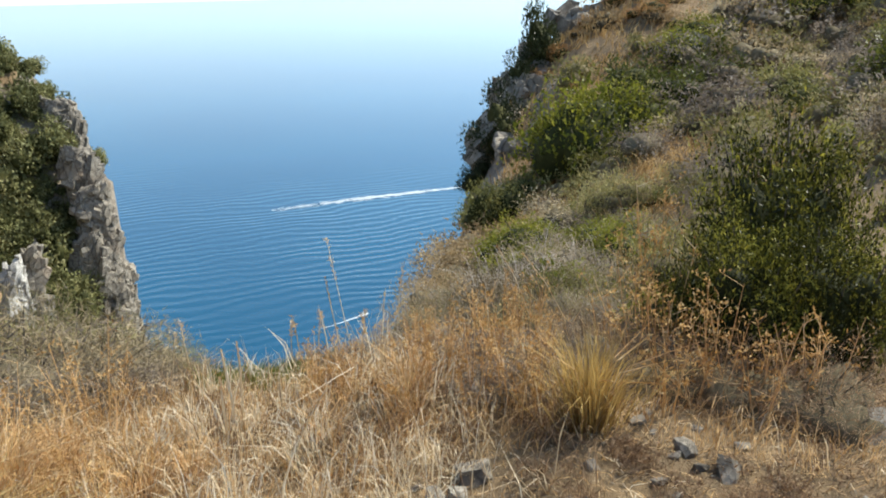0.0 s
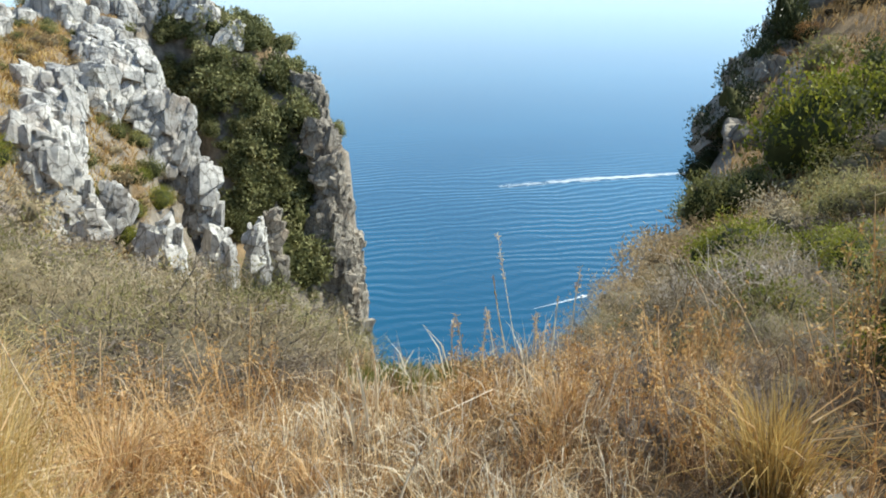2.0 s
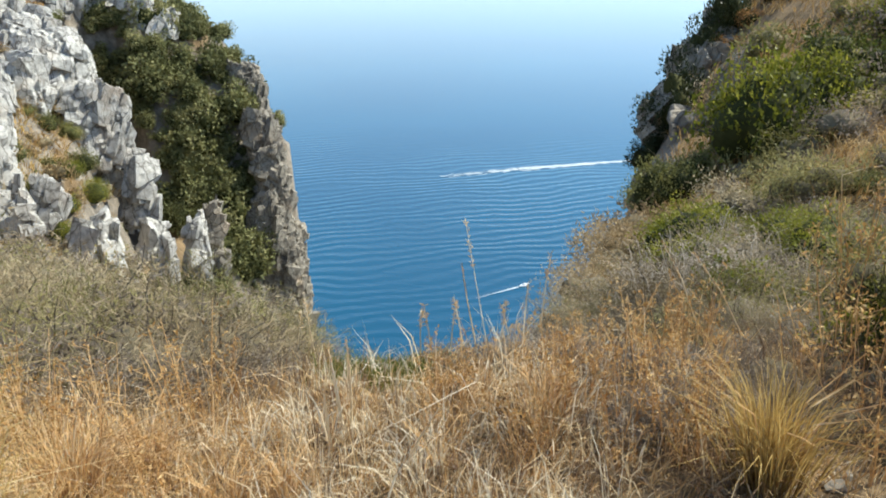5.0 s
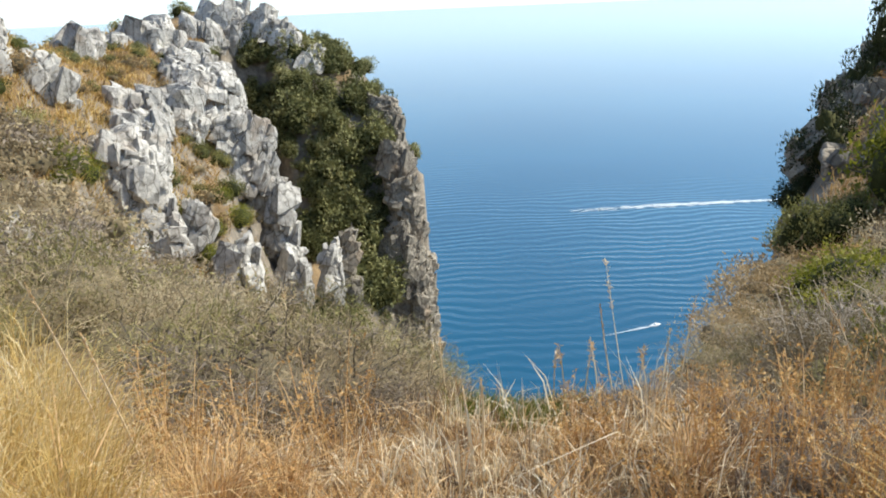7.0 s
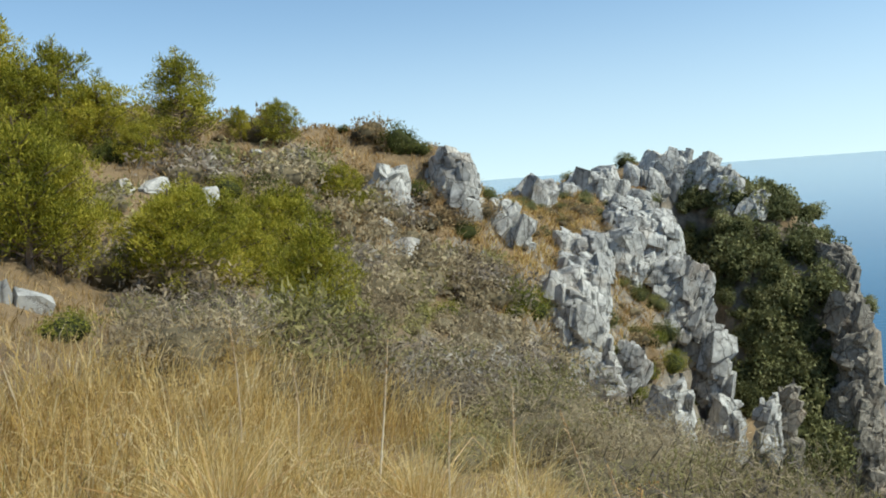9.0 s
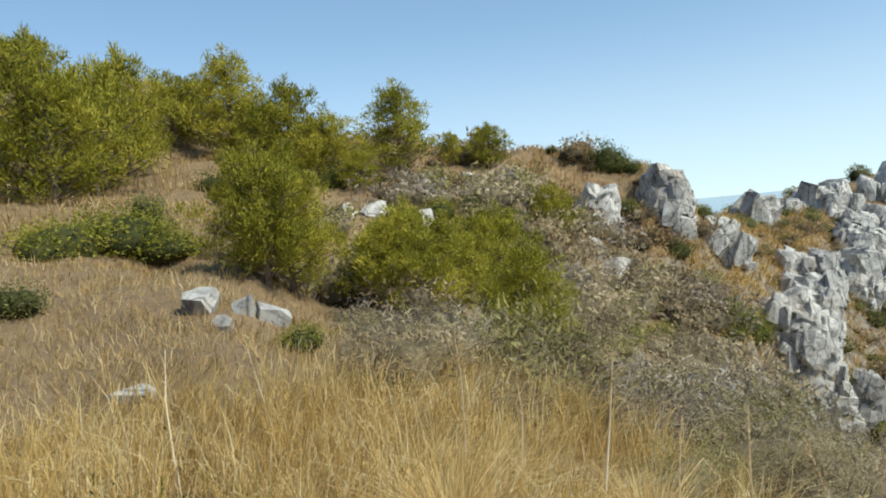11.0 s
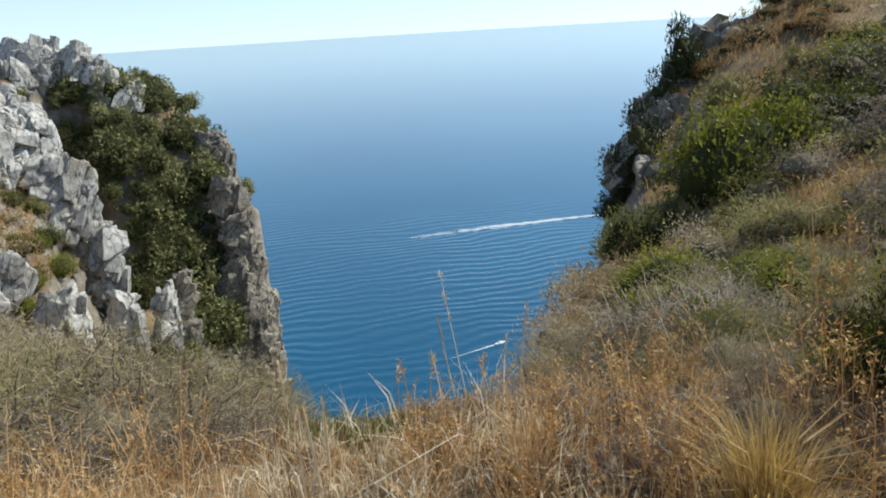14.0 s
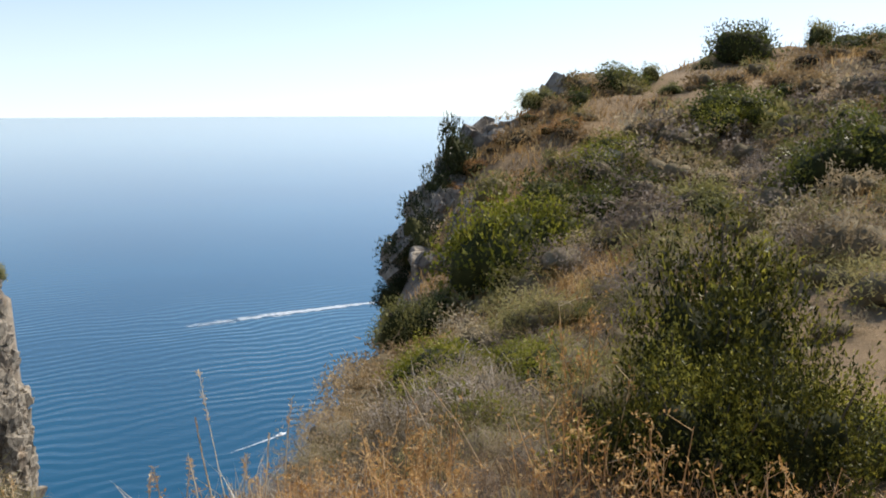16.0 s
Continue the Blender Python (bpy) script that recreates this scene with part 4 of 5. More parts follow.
rs = np.random.default_rng(3)
left = scrub_places(rs, 235, 26, 80, 4.4, 34, on_left_slope)
left += scrub_places(rs, 45, 46, 80, 5.0, 9.5, on_left_slope)
left = [(a, d, s * float(np.interp(a, [26, 36], [0.4, 1.0]))) for a, d, s in left]
shrubs("grey-brown twiggy dry shrub on the slope", left[::3], SCRUB_TWIG, 1)
shrubs("olive-tinged dry shrub on the slope", left[1::3], OLIVE_TWIG, 2)
shrubs("grey leafless shrub on the slope", left[2::3], GREY_TWIG, 3)
right = [(a, d, s * 0.8) for a, d, s in scrub_places(rs, 150, -30, 3, 4.4, 20, lambda az, d: np.interp(az, [-30, -12, 0, 12], [6.5, 4.9, 4.6, 4.4]) < d < np.interp(az, [-30, -10, 0, 4], [20, 18, 11.5, 9.0]))]
brink = [(4.3, 9.8, 0.75), (3.4, 11.2, 0.8), (5.0, 8.8, 0.65), (3.0, 9.4, 0.6), (5.9, 7.4, 0.55), (4.8, 8.2, 0.55), (6.8, 6.6, 0.45), (7.6, 6.0, 0.36), (2.2, 10.2, 0.6)]
shrubs("tan twiggy dry shrub at the brink", brink, TAN_TWIG, 7)
bare = [(-1.8, 5.0, 0.5), (-0.2, 5.3, 0.5), (-3.4, 5.5, 0.5), (1.4, 5.7, 0.46), (-5.4, 6.0, 0.5), (-2.4, 6.3, 0.5), (0.4, 6.6, 0.46), (3.4, 5.3, 0.38), (-7.4, 5.4, 0.42), (-4.6, 4.7, 0.36), (5.4, 5.4, 0.34), (2.6, 6.8, 0.44)]
shrubs("pale grey leafless shrub above the gully", bare, PALE_TWIG, 6)
right += [(-6.2, 9.6, 0.62), (-4.6, 9.8, 0.55), (-8.0, 9.4, 0.55), (8.0, 5.8, 0.32), (9.6, 5.2, 0.26), (-17.6, 13.4, 0.9), (-25, 10.4, 0.7)]
right += [(a, d, s * 0.55) for a, d, s in scrub_places(rs, 110, -30, -3, 15, 25, lambda az, d: d < np.interp(az, [-30, -10, -3], [25, 22, 19]))]
shrubs("grey leafless shrub on the slope", right[:60], GREY_TWIG, 3)
shrubs("grey-brown twiggy dry shrub on the slope", right[60:105], SCRUB_TWIG, 1)
shrubs("olive-tinged dry shrub on the slope", right[105:190], OLIVE_TWIG, 2)
shrubs("rust-brown dry shrub on the hill", right[190:], BROWN_TWIG, 4)


left += scrub_places(rs, 60, 49, 67, 15, 28, on_left_slope)
shrubs("grey-brown twiggy dry shrub on the slope", left[-60:], SCRUB_TWIG, 5)
crags = scrub_places(rs, 125, 40, 84, 20, 45, lambda az, d: np.interp(az, [40, 50, 66, 84], [29, 26, 21, 20]) < d < np.interp(az, [40, 52, 60, 84], [45, 38, 33, 33]))
shrubs("rust-brown dry shrub among the crags", [(a, q, s * (0.85 if a > 56 else 0.55)) for a, q, s in crags], BROWN_TWIG, 4)
chute = scrub_places(rs, 46, 39.5, 48, 29, 41, lambda az, d: True)
shrubs("rust-brown dry shrub in the rocky chute", [(a, q, s * 0.45) for a, q, s in chute], BROWN_TWIG, 8)
around = scrub_places(rs, 70, -178, 178, 7, 30, lambda az, d: az < -38 or az > 112)
scrub_field("dry_scrub", "grey dry scrub on the hillside", around, SCRUB_TWIG, 6, 420, 0.16, 0.03)


scrub_field("grey_scrub", "grey leafless scrub behind the dried weeds", [(0.5, 4.2, 0.26), (3, 4.3, 0.28), (-2, 4.2, 0.3), (6, 4.25, 0.24), (-5, 4.3, 0.3), (-7.6, 4.0, 0.28), (9, 4.2, 0.22), (-10.6, 3.8, 0.24), (-4, 3.7, 0.2), (4.5, 3.8, 0.18), (2, 3.6, 0.2), (8, 3.6, 0.2), (12, 3.8, 0.24), (-1, 3.4, 0.22), (15, 3.7, 0.2), (1.5, 3.2, 0.22), (4.5, 3.3, 0.22), (-3.2, 3.2, 0.22), (7, 3.4, 0.22), (0, 2.95, 0.18), (3, 2.9, 0.16), (-5.6, 3.2, 0.22), (-6.2, 2.9, 0.2), (38, 3.7, 0.4), (42, 3.8, 0.42), (34, 3.9, 0.36), (46, 4.1, 0.42), (30, 4.0, 0.3)], GREY_TWIG, 13, 2200, 0.05, 0.0055, 0.02)


def scrub_kind(seed, label, mat, count=4200):
    r = np.random.default_rng(seed)
    t = thing("dry_shrub", label, "shrub", "dry shrubs near the path")
    for k in range(13):
        u = unit(np.array([[r.normal(), r.normal(), abs(r.normal()) + 0.25]]))[0]
        a = u * 0.45 + r.normal(size=3) * 0.05
        e = u * r.uniform(0.75, 1.0) + r.normal(size=3) * 0.1
        part("stem", fast_mesh("shrub_stem", *tube_arrays([[0, 0, -0.1], a, e, e + [0.06, 0.02, 0.16]], [0.014, 0.011, 0.006, 0.002], 3), BARK), t)
    v, f, q, g = twig_dome(r, count, 1.0, 0.13, 0.0095, 0.9)
    part("twig_mass", fast_mesh("shrub_twigs", v, f, mat), t)
    # core painted dark for the shade under the twigs
    part("twig_core", fast_mesh("shrub_inside", q, g, TWIG_SHADE, True), t)
    return [t, False]


NEAR_SCRUB = [scrub_kind(100, "leafless grey twiggy shrub above the gully", SCRUB_TWIG), scrub_kind(101, "leafless grey-brown twiggy shrub above the gully", SCRUB_TWIG), scrub_kind(102, "olive-brown dry shrub above the gully", OLIVE_TWIG)]
DEAD_SCRUB = [scrub_kind(103, "dark brown dead shrub in the shade of the leafy bush", RUST_TWIG, 2600)]
scatter(DEAD_SCRUB, [(-11.6, 3.45, 0.30, 1.0), (-14.4, 3.2, 0.34, 1.0), (-17.6, 3.1, 0.32, 1.0), (-21, 3.1, 0.34, 1.0), (-25, 3.2, 0.36, 1.0), (-9.0, 3.8, 0.28, 1.0), (-12.5, 3.9, 0.3, 1.2), (-6.6, 3.5, 0.22, 1.0), (-8.6, 3.2, 0.2, 1.0), (-5.2, 3.9, 0.24, 1.0), (-10.5, 3.1, 0.24, 1.0), (-13.5, 3.05, 0.22, 1.0), (-26, 3.0, 0.3, 1.0)])
scatter(NEAR_SCRUB, [(34, 4.4, 0.58, 1.0), (39, 4.3, 0.72, 1.0), (44, 4.7, 0.72, 0.9), (30.4, 4.7, 0.42, 1.0), (48, 5.4, 0.75, 0.9), (36, 5.4, 0.72, 1.0), (41.5, 5.5, 0.8, 1.0), (32.4, 5.6, 0.6, 1.0), (28.2, 5.0, 0.34, 1.1), (52, 6.0, 0.75, 0.9), (46, 6.4, 0.8, 0.9),
                     (4.5, 5.2, 0.40, 0.9), (1.0, 4.9, 0.42, 0.95), (-1.6, 4.9, 0.5, 0.95), (-4.0, 4.6, 0.42, 0.95), (-6.0, 5.2, 0.45, 1.0), (11, 4.9, 0.3, 1.0), (13.6, 4.6, 0.24, 1.1), (7.6, 5.2, 0.36, 1.0), (6, 4.3, 0.34, 0.9), (0, 4.1, 0.34, 0.9), (-3.5, 4.0, 0.34, 0.9), (-7.5, 4.3, 0.34, 1.0), (3.5, 7.6, 0.5, 0.9), (-3, 8.0, 0.45, 0.9), (2.0, 6.3, 0.42, 0.9), (-9.5, 6.5, 0.5, 0.9)], 0.1)


# ---- grass ----
def grass_field(name, label, count, az, d, height, width, mat, seed, tuft=16, spread=0.10, keep=None, lean=0.45, wind=(0.25, 0.1)):
    r = np.random.default_rng(seed)
    a = r.uniform(*az, count * 3)
    q = d[0] * (d[1] / d[0]) ** r.uniform(0, 1, count * 3)
    if keep is not None:
        ok = keep(a, q)
        a, q = a[ok], q[ok]
    a, q = a[:count], q[:count]
    n = len(a)
    x, y = -q * np.sin(np.radians(a)), q * np.cos(np.radians(a))
    tone = np.repeat(r.uniform(0.6, 1.25, n), tuft)
    way = np.repeat(r.normal(size=(n, 2)) * 0.22 + wind, tuft, 0)
    off = r.normal(size=(n * tuft, 2)) * spread
    bx, by = np.repeat(x, tuft) + off[:, 0], np.repeat(y, tuft) + off[:, 1]
    bz = ground_z(np.degrees(np.arctan2(-bx, by)), np.hypot(bx, by)) - 0.02
    h = r.uniform(*height, n * tuft) * tone
    ln = np.concatenate([way + off * 2.2 + r.normal(size=(n * tuft, 2)) * lean * 0.5, np.zeros((n * tuft, 1))], 1)
    w = width * (0.6 + 0.25 * np.hypot(bx, by)) * r.uniform(0.6, 1.3, n * tuft)
    v, f = blade_arrays(np.stack([bx, by, bz], 1), h, ln, w, r)
    return tagged(new(name, fast_mesh(name, v, f, mat)), label, "grass", kind="stuff")


golden = lambda a, q: (q < np.interp(a, [44, 49, 53, 60, 70, 76, 82, 125], [0.5, 1.2, 4.8, 6.2, 7.0, 6.6, 5.4, 4.8])) & (fbm(q * np.sin(np.radians(a)), q * np.cos(np.radians(a)), 0.8, 2, 8) > -0.28 + 0.04 * np.maximum(0, a - 108) + 0.9 * np.maximum(0, 1.9 - q))
grass_field("golden_grass", "long golden dry grass bent by the wind", 2500, (42, 135), (1.3, 7), (0.20, 0.50), 0.0032, GOLD_GRASS, 1, 20, 0.08, golden, 0.7, (0.35, 0.1))
grass_field("green_grass", "green blades among the golden grass", 70, (42, 100), (1.6, 4.5), (0.15, 0.36), 0.003, GREEN_BLADE, 12, 16, 0.08, golden, 0.7)
slope = lambda a, q: (q > np.interp(a, [60, 76, 82, 125], [6, 5, 3.6, 3.6])) & (q < np.interp(a, [60, 70, 76, 82, 125], [6.1, 6.6, 9, 14, 16]))
grass_field("short_grass", "short dry grass over stony soil", 3000, (66, 128), (3.4, 16), (0.05, 0.20), 0.0034, DULL_GRASS, 11, 10, 0.13, slope, 1.0)
grass_field("straw_litter", "short trampled straw and dead leaves", 2200, (-45, 62), (0.8, 4.4), (0.015, 0.075), 0.0042, STRAW, 2, 12, 0.09, None, 2.6, (0, 0))
grass_field("dry_grass", "straw-coloured dry grass tufts beside the path", 560, (14, 62), (1.5, 4.3), (0.06, 0.22), 0.0032, STRAW, 3, 18, 0.05, lambda a, q: q > np.interp(a, [10, 25, 60], [2.4, 1.9, 1.4]), 1.0)
grass_field("dry_grass", "dry grass among the low plants", 300, (-30, 14), (2.5, 4.4), (0.06, 0.20), 0.0032, STRAW, 4, 14, 0.05, None, 1.0)
grass_field("hill_grass", "dry golden grass between the pines", 1500, (62, 125), (13, 36), (0.15, 0.34), 0.0042, DULL_GRASS, 5, 14, 0.22, lambda a, q: q > np.interp(a, [60, 76, 84, 125], [19, 15, 14, 14]), 0.8)
grass_field("hill_grass", "dry grass on the seaward hill", 1500, (-40, 1), (9, 27), (0.12, 0.32), 0.004, HILL_GRASS, 6, 13, 0.2, lambda a, q: fbm(q * np.sin(np.radians(a)), q * np.cos(np.radians(a)), 0.35, 2, 3) > -0.05, 0.9)
grass_field("headland_grass", "dry golden grass on the rocky headland", 1300, (41, 64), (24, 50), (0.15, 0.36), 0.005, HILL_GRASS, 7, 12, 0.28, None, 0.9)
grass_field("headland_grass", "golden grass in the hollow before the headland", 520, (44, 54), (25.5, 44), (0.2, 0.4), 0.005, GOLD_GRASS, 27, 14, 0.25, None, 0.9)
grass_field("bleached_straw", "scattered bleached straws", 480, (-4, 66), (1.3, 4.2), (0.10, 0.30), 0.0045, BLEACHED, 21, 3, 0.03, None, 1.7, (0, 0))
grass_field("bleached_straw", "upright bleached dry stems", 300, (2, 64), (2.0, 4.1), (0.14, 0.36), 0.0030, BLEACHED, 23, 4, 0.035, None, 0.5, (0, 0))
grass_field("dry_grass", "upright brown dead stems", 240, (-10, 62), (1.7, 4.0), (0.08, 0.30), 0.0036, RUST_TWIG, 24, 7, 0.05, None, 0.5, (0, 0))
behind = lambda a, q: (a < -30) | (a > 60) | (q < 1.6)
grass_field("sparse_grass", "sparse dry grass over stony ground", 1300, (-180, 180), (0.6, 26), (0.06, 0.26), 0.0034, DULL_GRASS, 25, 9, 0.16, behind, 0.9)
grass_field("straw_litter", "thin straw litter on stony ground", 800, (-180, 180), (0.4, 12), (0.02, 0.08), 0.0042, STRAW, 26, 9, 0.14, behind, 2.4, (0, 0))
grass_field("bleached_straw", "fans of bleached straws", 120, (4, 52), (1.8, 3.8), (0.08, 0.2), 0.0045, BLEACHED, 22, 26, 0.03, None, 1.2, (0, 0))
herbs = np.random.default_rng(31)
scrub_field("dead_herbs", "low brown dead herbs on the ground", [(herbs.uniform(-30, 60), herbs.uniform(1.5, 4.1), herbs.uniform(0.05, 0.13)) for k in range(180)], RUST_TWIG, 8, 260, 0.035, 0.004, 0.0)
grass_field("green_grass", "patch of green grass at the brink", 420, (16.5, 24.5), (3.7, 4.4), (0.06, 0.15), 0.003, GREEN_BLADE, 8, 16, 0.08)


def tussock(label, mat, az, d, count, height, seed, lean=0.55, width=0.004):
    r = np.random.default_rng(seed)
    b = np.concatenate([r.normal(size=(count, 2)) * 0.045, np.zeros((count, 1))], 1)
    ln = np.concatenate([b[:, :2] * 6 + r.normal(size=(count, 2)) * lean * 0.4, np.zeros((count, 1))], 1)
    t = thing("grass_tussock", label, "grass tussock")
    part("blade_tuft", fast_mesh("tussock", *blade_arrays(b, r.uniform(0.55, 1.1, count) * height, ln, width, r), mat), t)
    part("brown_base", fast_mesh("tussock_base", *blade_arrays(b[::2], r.uniform(0.3, 0.6, len(b[::2])) * height, ln[::2], width, r), RUST_TWIG), t, "dead brown blades at the base")
    for k in range(9):
        w = r.uniform(0, 6.28)
        out = np.array([math.cos(w), math.sin(w), 0.0]) * r.uniform(0.3, 1.0) * height
        part("arching_blade", fast_mesh("tussock_blade", *tube_arrays([[0, 0, 0], out * 0.35 + [0, 0, height * 0.6], out * 0.8 + [0, 0, height * 0.75], out * 1.2 + [0, 0, height * r.uniform(0.4, 0.9)]], [0.003, 0.0028, 0.002, 0.0007], 3), STRAW), t)
    t.matrix_basis = Matrix.Translation(spot(az, d, -0.02))
    return t


tussock("golden-green tussock of stiff dry grass", GOLD_GRASS, -6.6, 2.66, 520, 0.46, 1)
tussock("pale bleached grass tussock", STRAW, 29, 2.7, 180, 0.24, 2, 0.8)
tussock("white bleached grass tussock", BLEACHED, 17.7, 2.7, 150, 0.22, 11, 0.9)
tussock("white bleached grass tussock", BLEACHED, -0.5, 3.2, 120, 0.24, 12, 0.9)
tussock("pale bleached grass tussock", STRAW, 9.5, 2.9, 160, 0.26, 3, 0.8)
tussock("pale arching grass tussock", STRAW, 43.5, 2.7, 420, 0.42, 7, 0.9)
tussock("pale arching grass tussock", STRAW, 38.5, 3.0, 260, 0.34, 8, 0.9)
tussock("brown dry grass tussock", STRAW, 47, 2.3, 360, 0.36, 9, 0.8)
tussock("pale arching grass tussock", STRAW, 33.5, 2.6, 200, 0.28, 10, 0.9)
tussock("golden dry grass tussock", GOLD_GRASS, 52, 2.5, 420, 0.50, 4)
tussock("golden dry grass tussock", GOLD_GRASS, 75, 3.2, 600, 0.62, 5)
tussock("golden dry grass tussock", GOLD_GRASS, 62, 3.4, 500, 0.55, 6)


def flower_kind(seed, stems=5, tall=0.42):
    """A dried weed: upright brown stems, each with a loose spray of dead yellow leaves."""
    r = np.random.default_rng(seed)
    t = thing("dried_flower", "dried orange-brown flowering weed on thin upright stems", "dried plant", "dried weeds beside the path")
    for k in range(stems):
        foot = np.array([*(r.normal(size=2) * 0.045), -0.02])
        top = np.array([*(foot[:2] * 2.2 + r.normal(size=2) * 0.05), tall * r.uniform(0.6, 1.15)])
        mid = (foot + top) / 2 + r.normal(size=3) * 0.012
        tubes, heads = [tube_arrays([foot, mid, top], [0.0036, 0.003, 0.0014], 3)], []
        for q in range(6):
            f = r.uniform(0.35, 1.0)
            a = foot + (top - foot) * f
            e = a + np.array([*(r.normal(size=2) * 0.035), r.uniform(0.02, 0.08)])
            tubes.append(tube_arrays([a, e], [0.0016, 0.0009], 3))
            n = 5
            heads.append(leaf_arrays(e + r.normal(size=(n, 3)) * 0.012, unit(r.normal(size=(n, 3)) + [0, 0, 0.6]), r.uniform(0.014, 0.032, n), 0.0085, r))
        stem = part("stem", fast_mesh("flower_stem", *join(tubes), STRAW), t)
        tagged(part("seed_spray", fast_mesh("flower_head", *join(heads), DRY_FLOWER), stem), kind="stuff")
    return [t, False]


FLOWERS = [flower_kind(110 + k, 5 + k % 3, 0.36 + 0.04 * k) for k in range(5)]


def flower_places():
    r = np.random.default_rng(9)
    out = [(-14.5, 2.95, 0.9, 1), (-19, 3.05, 1.0, 1), (-16.5, 3.05, 1.0, 1.1), (-21.5, 3.1, 1.0, 1), (-24.2, 3.1, 0.9, 1), (-20.2, 2.95, 0.8, 1), (-11, 3.6, 1.2, 1.1), (-10.2, 5.3, 1.4, 1.2), (-9.2, 5.0, 1.1, 1.2)]
    for k in range(60):
        az = r.choice([r.uniform(-3, 18), r.uniform(30, 47), r.uniform(-14, 1)], p=[0.72, 0.17, 0.11])
        d = r.uniform(2.6, 4.0) if az < 20 else r.uniform(2.5, 3.6)
        out.append((az, d, r.uniform(0.65, 1.1) * (0.72 if 5 < az < 20 else 0.9), r.uniform(0.85, 1.2)))
    return out


scatter(FLOWERS, flower_places(), 0.02)


def stalk(az, d, tall, lean, seed, label="tall pale dry grass stalk with a seed head", feather=False, thick=1.0):
    r = np.random.default_rng(seed)
    t = thing("grass_stalk", label, "grass stalk", "tall grass stalks")
    pts = [np.array([lean * f ** 1.6 * tall, 0.05 * math.sin(3 * f + seed) * tall, tall * f]) for f in (0, 0.35, 0.7, 1.0)]
    part("stem", fast_mesh("stalk_stem", *tube_arrays(pts, [0.0046 * thick, 0.0042 * thick, 0.0034 * thick, 0.0018 * thick], 4), BLEACHED), t)
    n = 46
    f = r.uniform(0.72, 1.0, n)[:, None]
    c = pts[2] + (pts[3] - pts[2]) * (f - 0.7) / 0.3
    d0 = unit((pts[3] - pts[2])[None])
    spread = 1.1 if feather else 0.25
    part("seed_head", fast_mesh("stalk_head", *leaf_arrays(c, unit(np.repeat(d0, n, 0) + r.normal(size=(n, 3)) * spread), 0.03 if feather else 0.022, 0.005, r), STRAW), t)
    t.matrix_basis = Matrix.Translation(spot(az, d, -0.02)) @ Matrix.Rotation(r.uniform(-0.6, 0.6), 4, "Z")


for k, (az, d, tall, lean) in enumerate([(24.1, 3.05, 0.45, 0.03), (25.0, 3.05, 0.43, 0.02), (25.6, 2.9, 0.36, 0.0), (30.5, 2.2, 0.30, 0.05), (38, 2.0, 0.45, -0.25), (22.5, 2.3, 0.40, 0.35),
                                         (27, 1.9, 0.42, 0.3), (33, 1.8, 0.40, -0.3), (20.5, 2.6, 0.4, 0.4), (14.5, 4.3, 0.62, -0.15), (11.5, 4.4, 0.5, 0.1), (3.6, 3.8, 0.5, 0.25), (-1.5, 3.9, 0.6, -0.4), (-4.5, 3.8, 0.55, -0.5),
                                         (50, 3.2, 0.75, -0.2), (55.5, 3.4, 0.8, 0.02), (60, 3.3, 0.7, 0.03), (64, 3.6, 0.85, 0.05), (69.5, 3.8, 0.75, 0.1), (73, 4.2, 0.8, 0.05), (85, 4.5, 0.7, 0.15), (91, 4.2, 0.7, -0.3), (47, 3.0, 0.6, -0.3), (43, 2.8, 0.45, 0.3)]):
    stalk(az, d, tall, lean, k, thick=1.7 if k < 3 else 1.1)
for k, (az, d, tall) in enumerate([(10.1, 4.5, 0.66), (15.6, 4.45, 0.55), (16.8, 4.4, 0.5), (17.9, 4.3, 0.45), (13.2, 4.6, 0.55), (12.2, 4.7, 0.5), (18.9, 4.2, 0.38), (26.5, 4.5, 0.4), (27.8, 4.6, 0.4)]):
    stalk(az, d, tall, 0.1 * (-1) ** k, 40 + k, "thin feathery dry stalk over the brink", True)
stalk(13.4, 4.3, 0.84, -0.24, 60, "tall feathery pale grass plume over the brink", True, 0.6)


# ---- rocks ----
def block_mesh(seed, stone):
    """An angular joint block, about one wide: a box with skewed faces and broken corners and edges."""
    r = np.random.default_rng(seed)
    bm = bmesh.new()
    bmesh.ops.create_cube(bm, size=1.0)
    for v in bm.verts:
        v.co *= 0.98
        v.co += Vector(r.normal(size=3) * 0.07)
    for k in range(7):
        way = Vector(r.choice([-1, 1], 3) * (r.uniform(0.15, 1.0, 3)))
        way.normalize()
        cut = bmesh.ops.bisect_plane(bm, geom=bm.verts[:] + bm.edges[:] + bm.faces[:], plane_co=way * r.uniform(0.40, 0.60), plane_no=way, clear_outer=True)
        edges = [e for e in cut["geom_cut"] if isinstance(e, bmesh.types.BMEdge)]
        if edges:
            bmesh.ops.edgeloop_fill(bm, edges=edges)
    me = bpy.data.meshes.new("block")
    bm.to_mesh(me)
    bm.free()
    me.materials.append(stone)
    return me


BLOCKS = [block_mesh(500 + k, LIMESTONE) for k in range(40)]
OCHRE_BLOCKS = [block_mesh(560 + k, OCHRE_STONE) for k in range(24)]


def boulder(name, label, p, size, seed, turn=None, n=7, group="loose stones"):
    r = np.random.default_rng(seed)
    ob = new(name, OCHRE_BLOCKS[seed % 24] if name in ("pebble", "stone") else BLOCKS[seed % 40])
    ob.matrix_basis = Matrix.LocRotScale(p, Euler((r.normal() * 0.25, r.normal() * 0.25, r.uniform(0, 6.28) if turn is None else turn)), Vector(size) * 0.82)
    return tagged(ob, label, "stone", group)


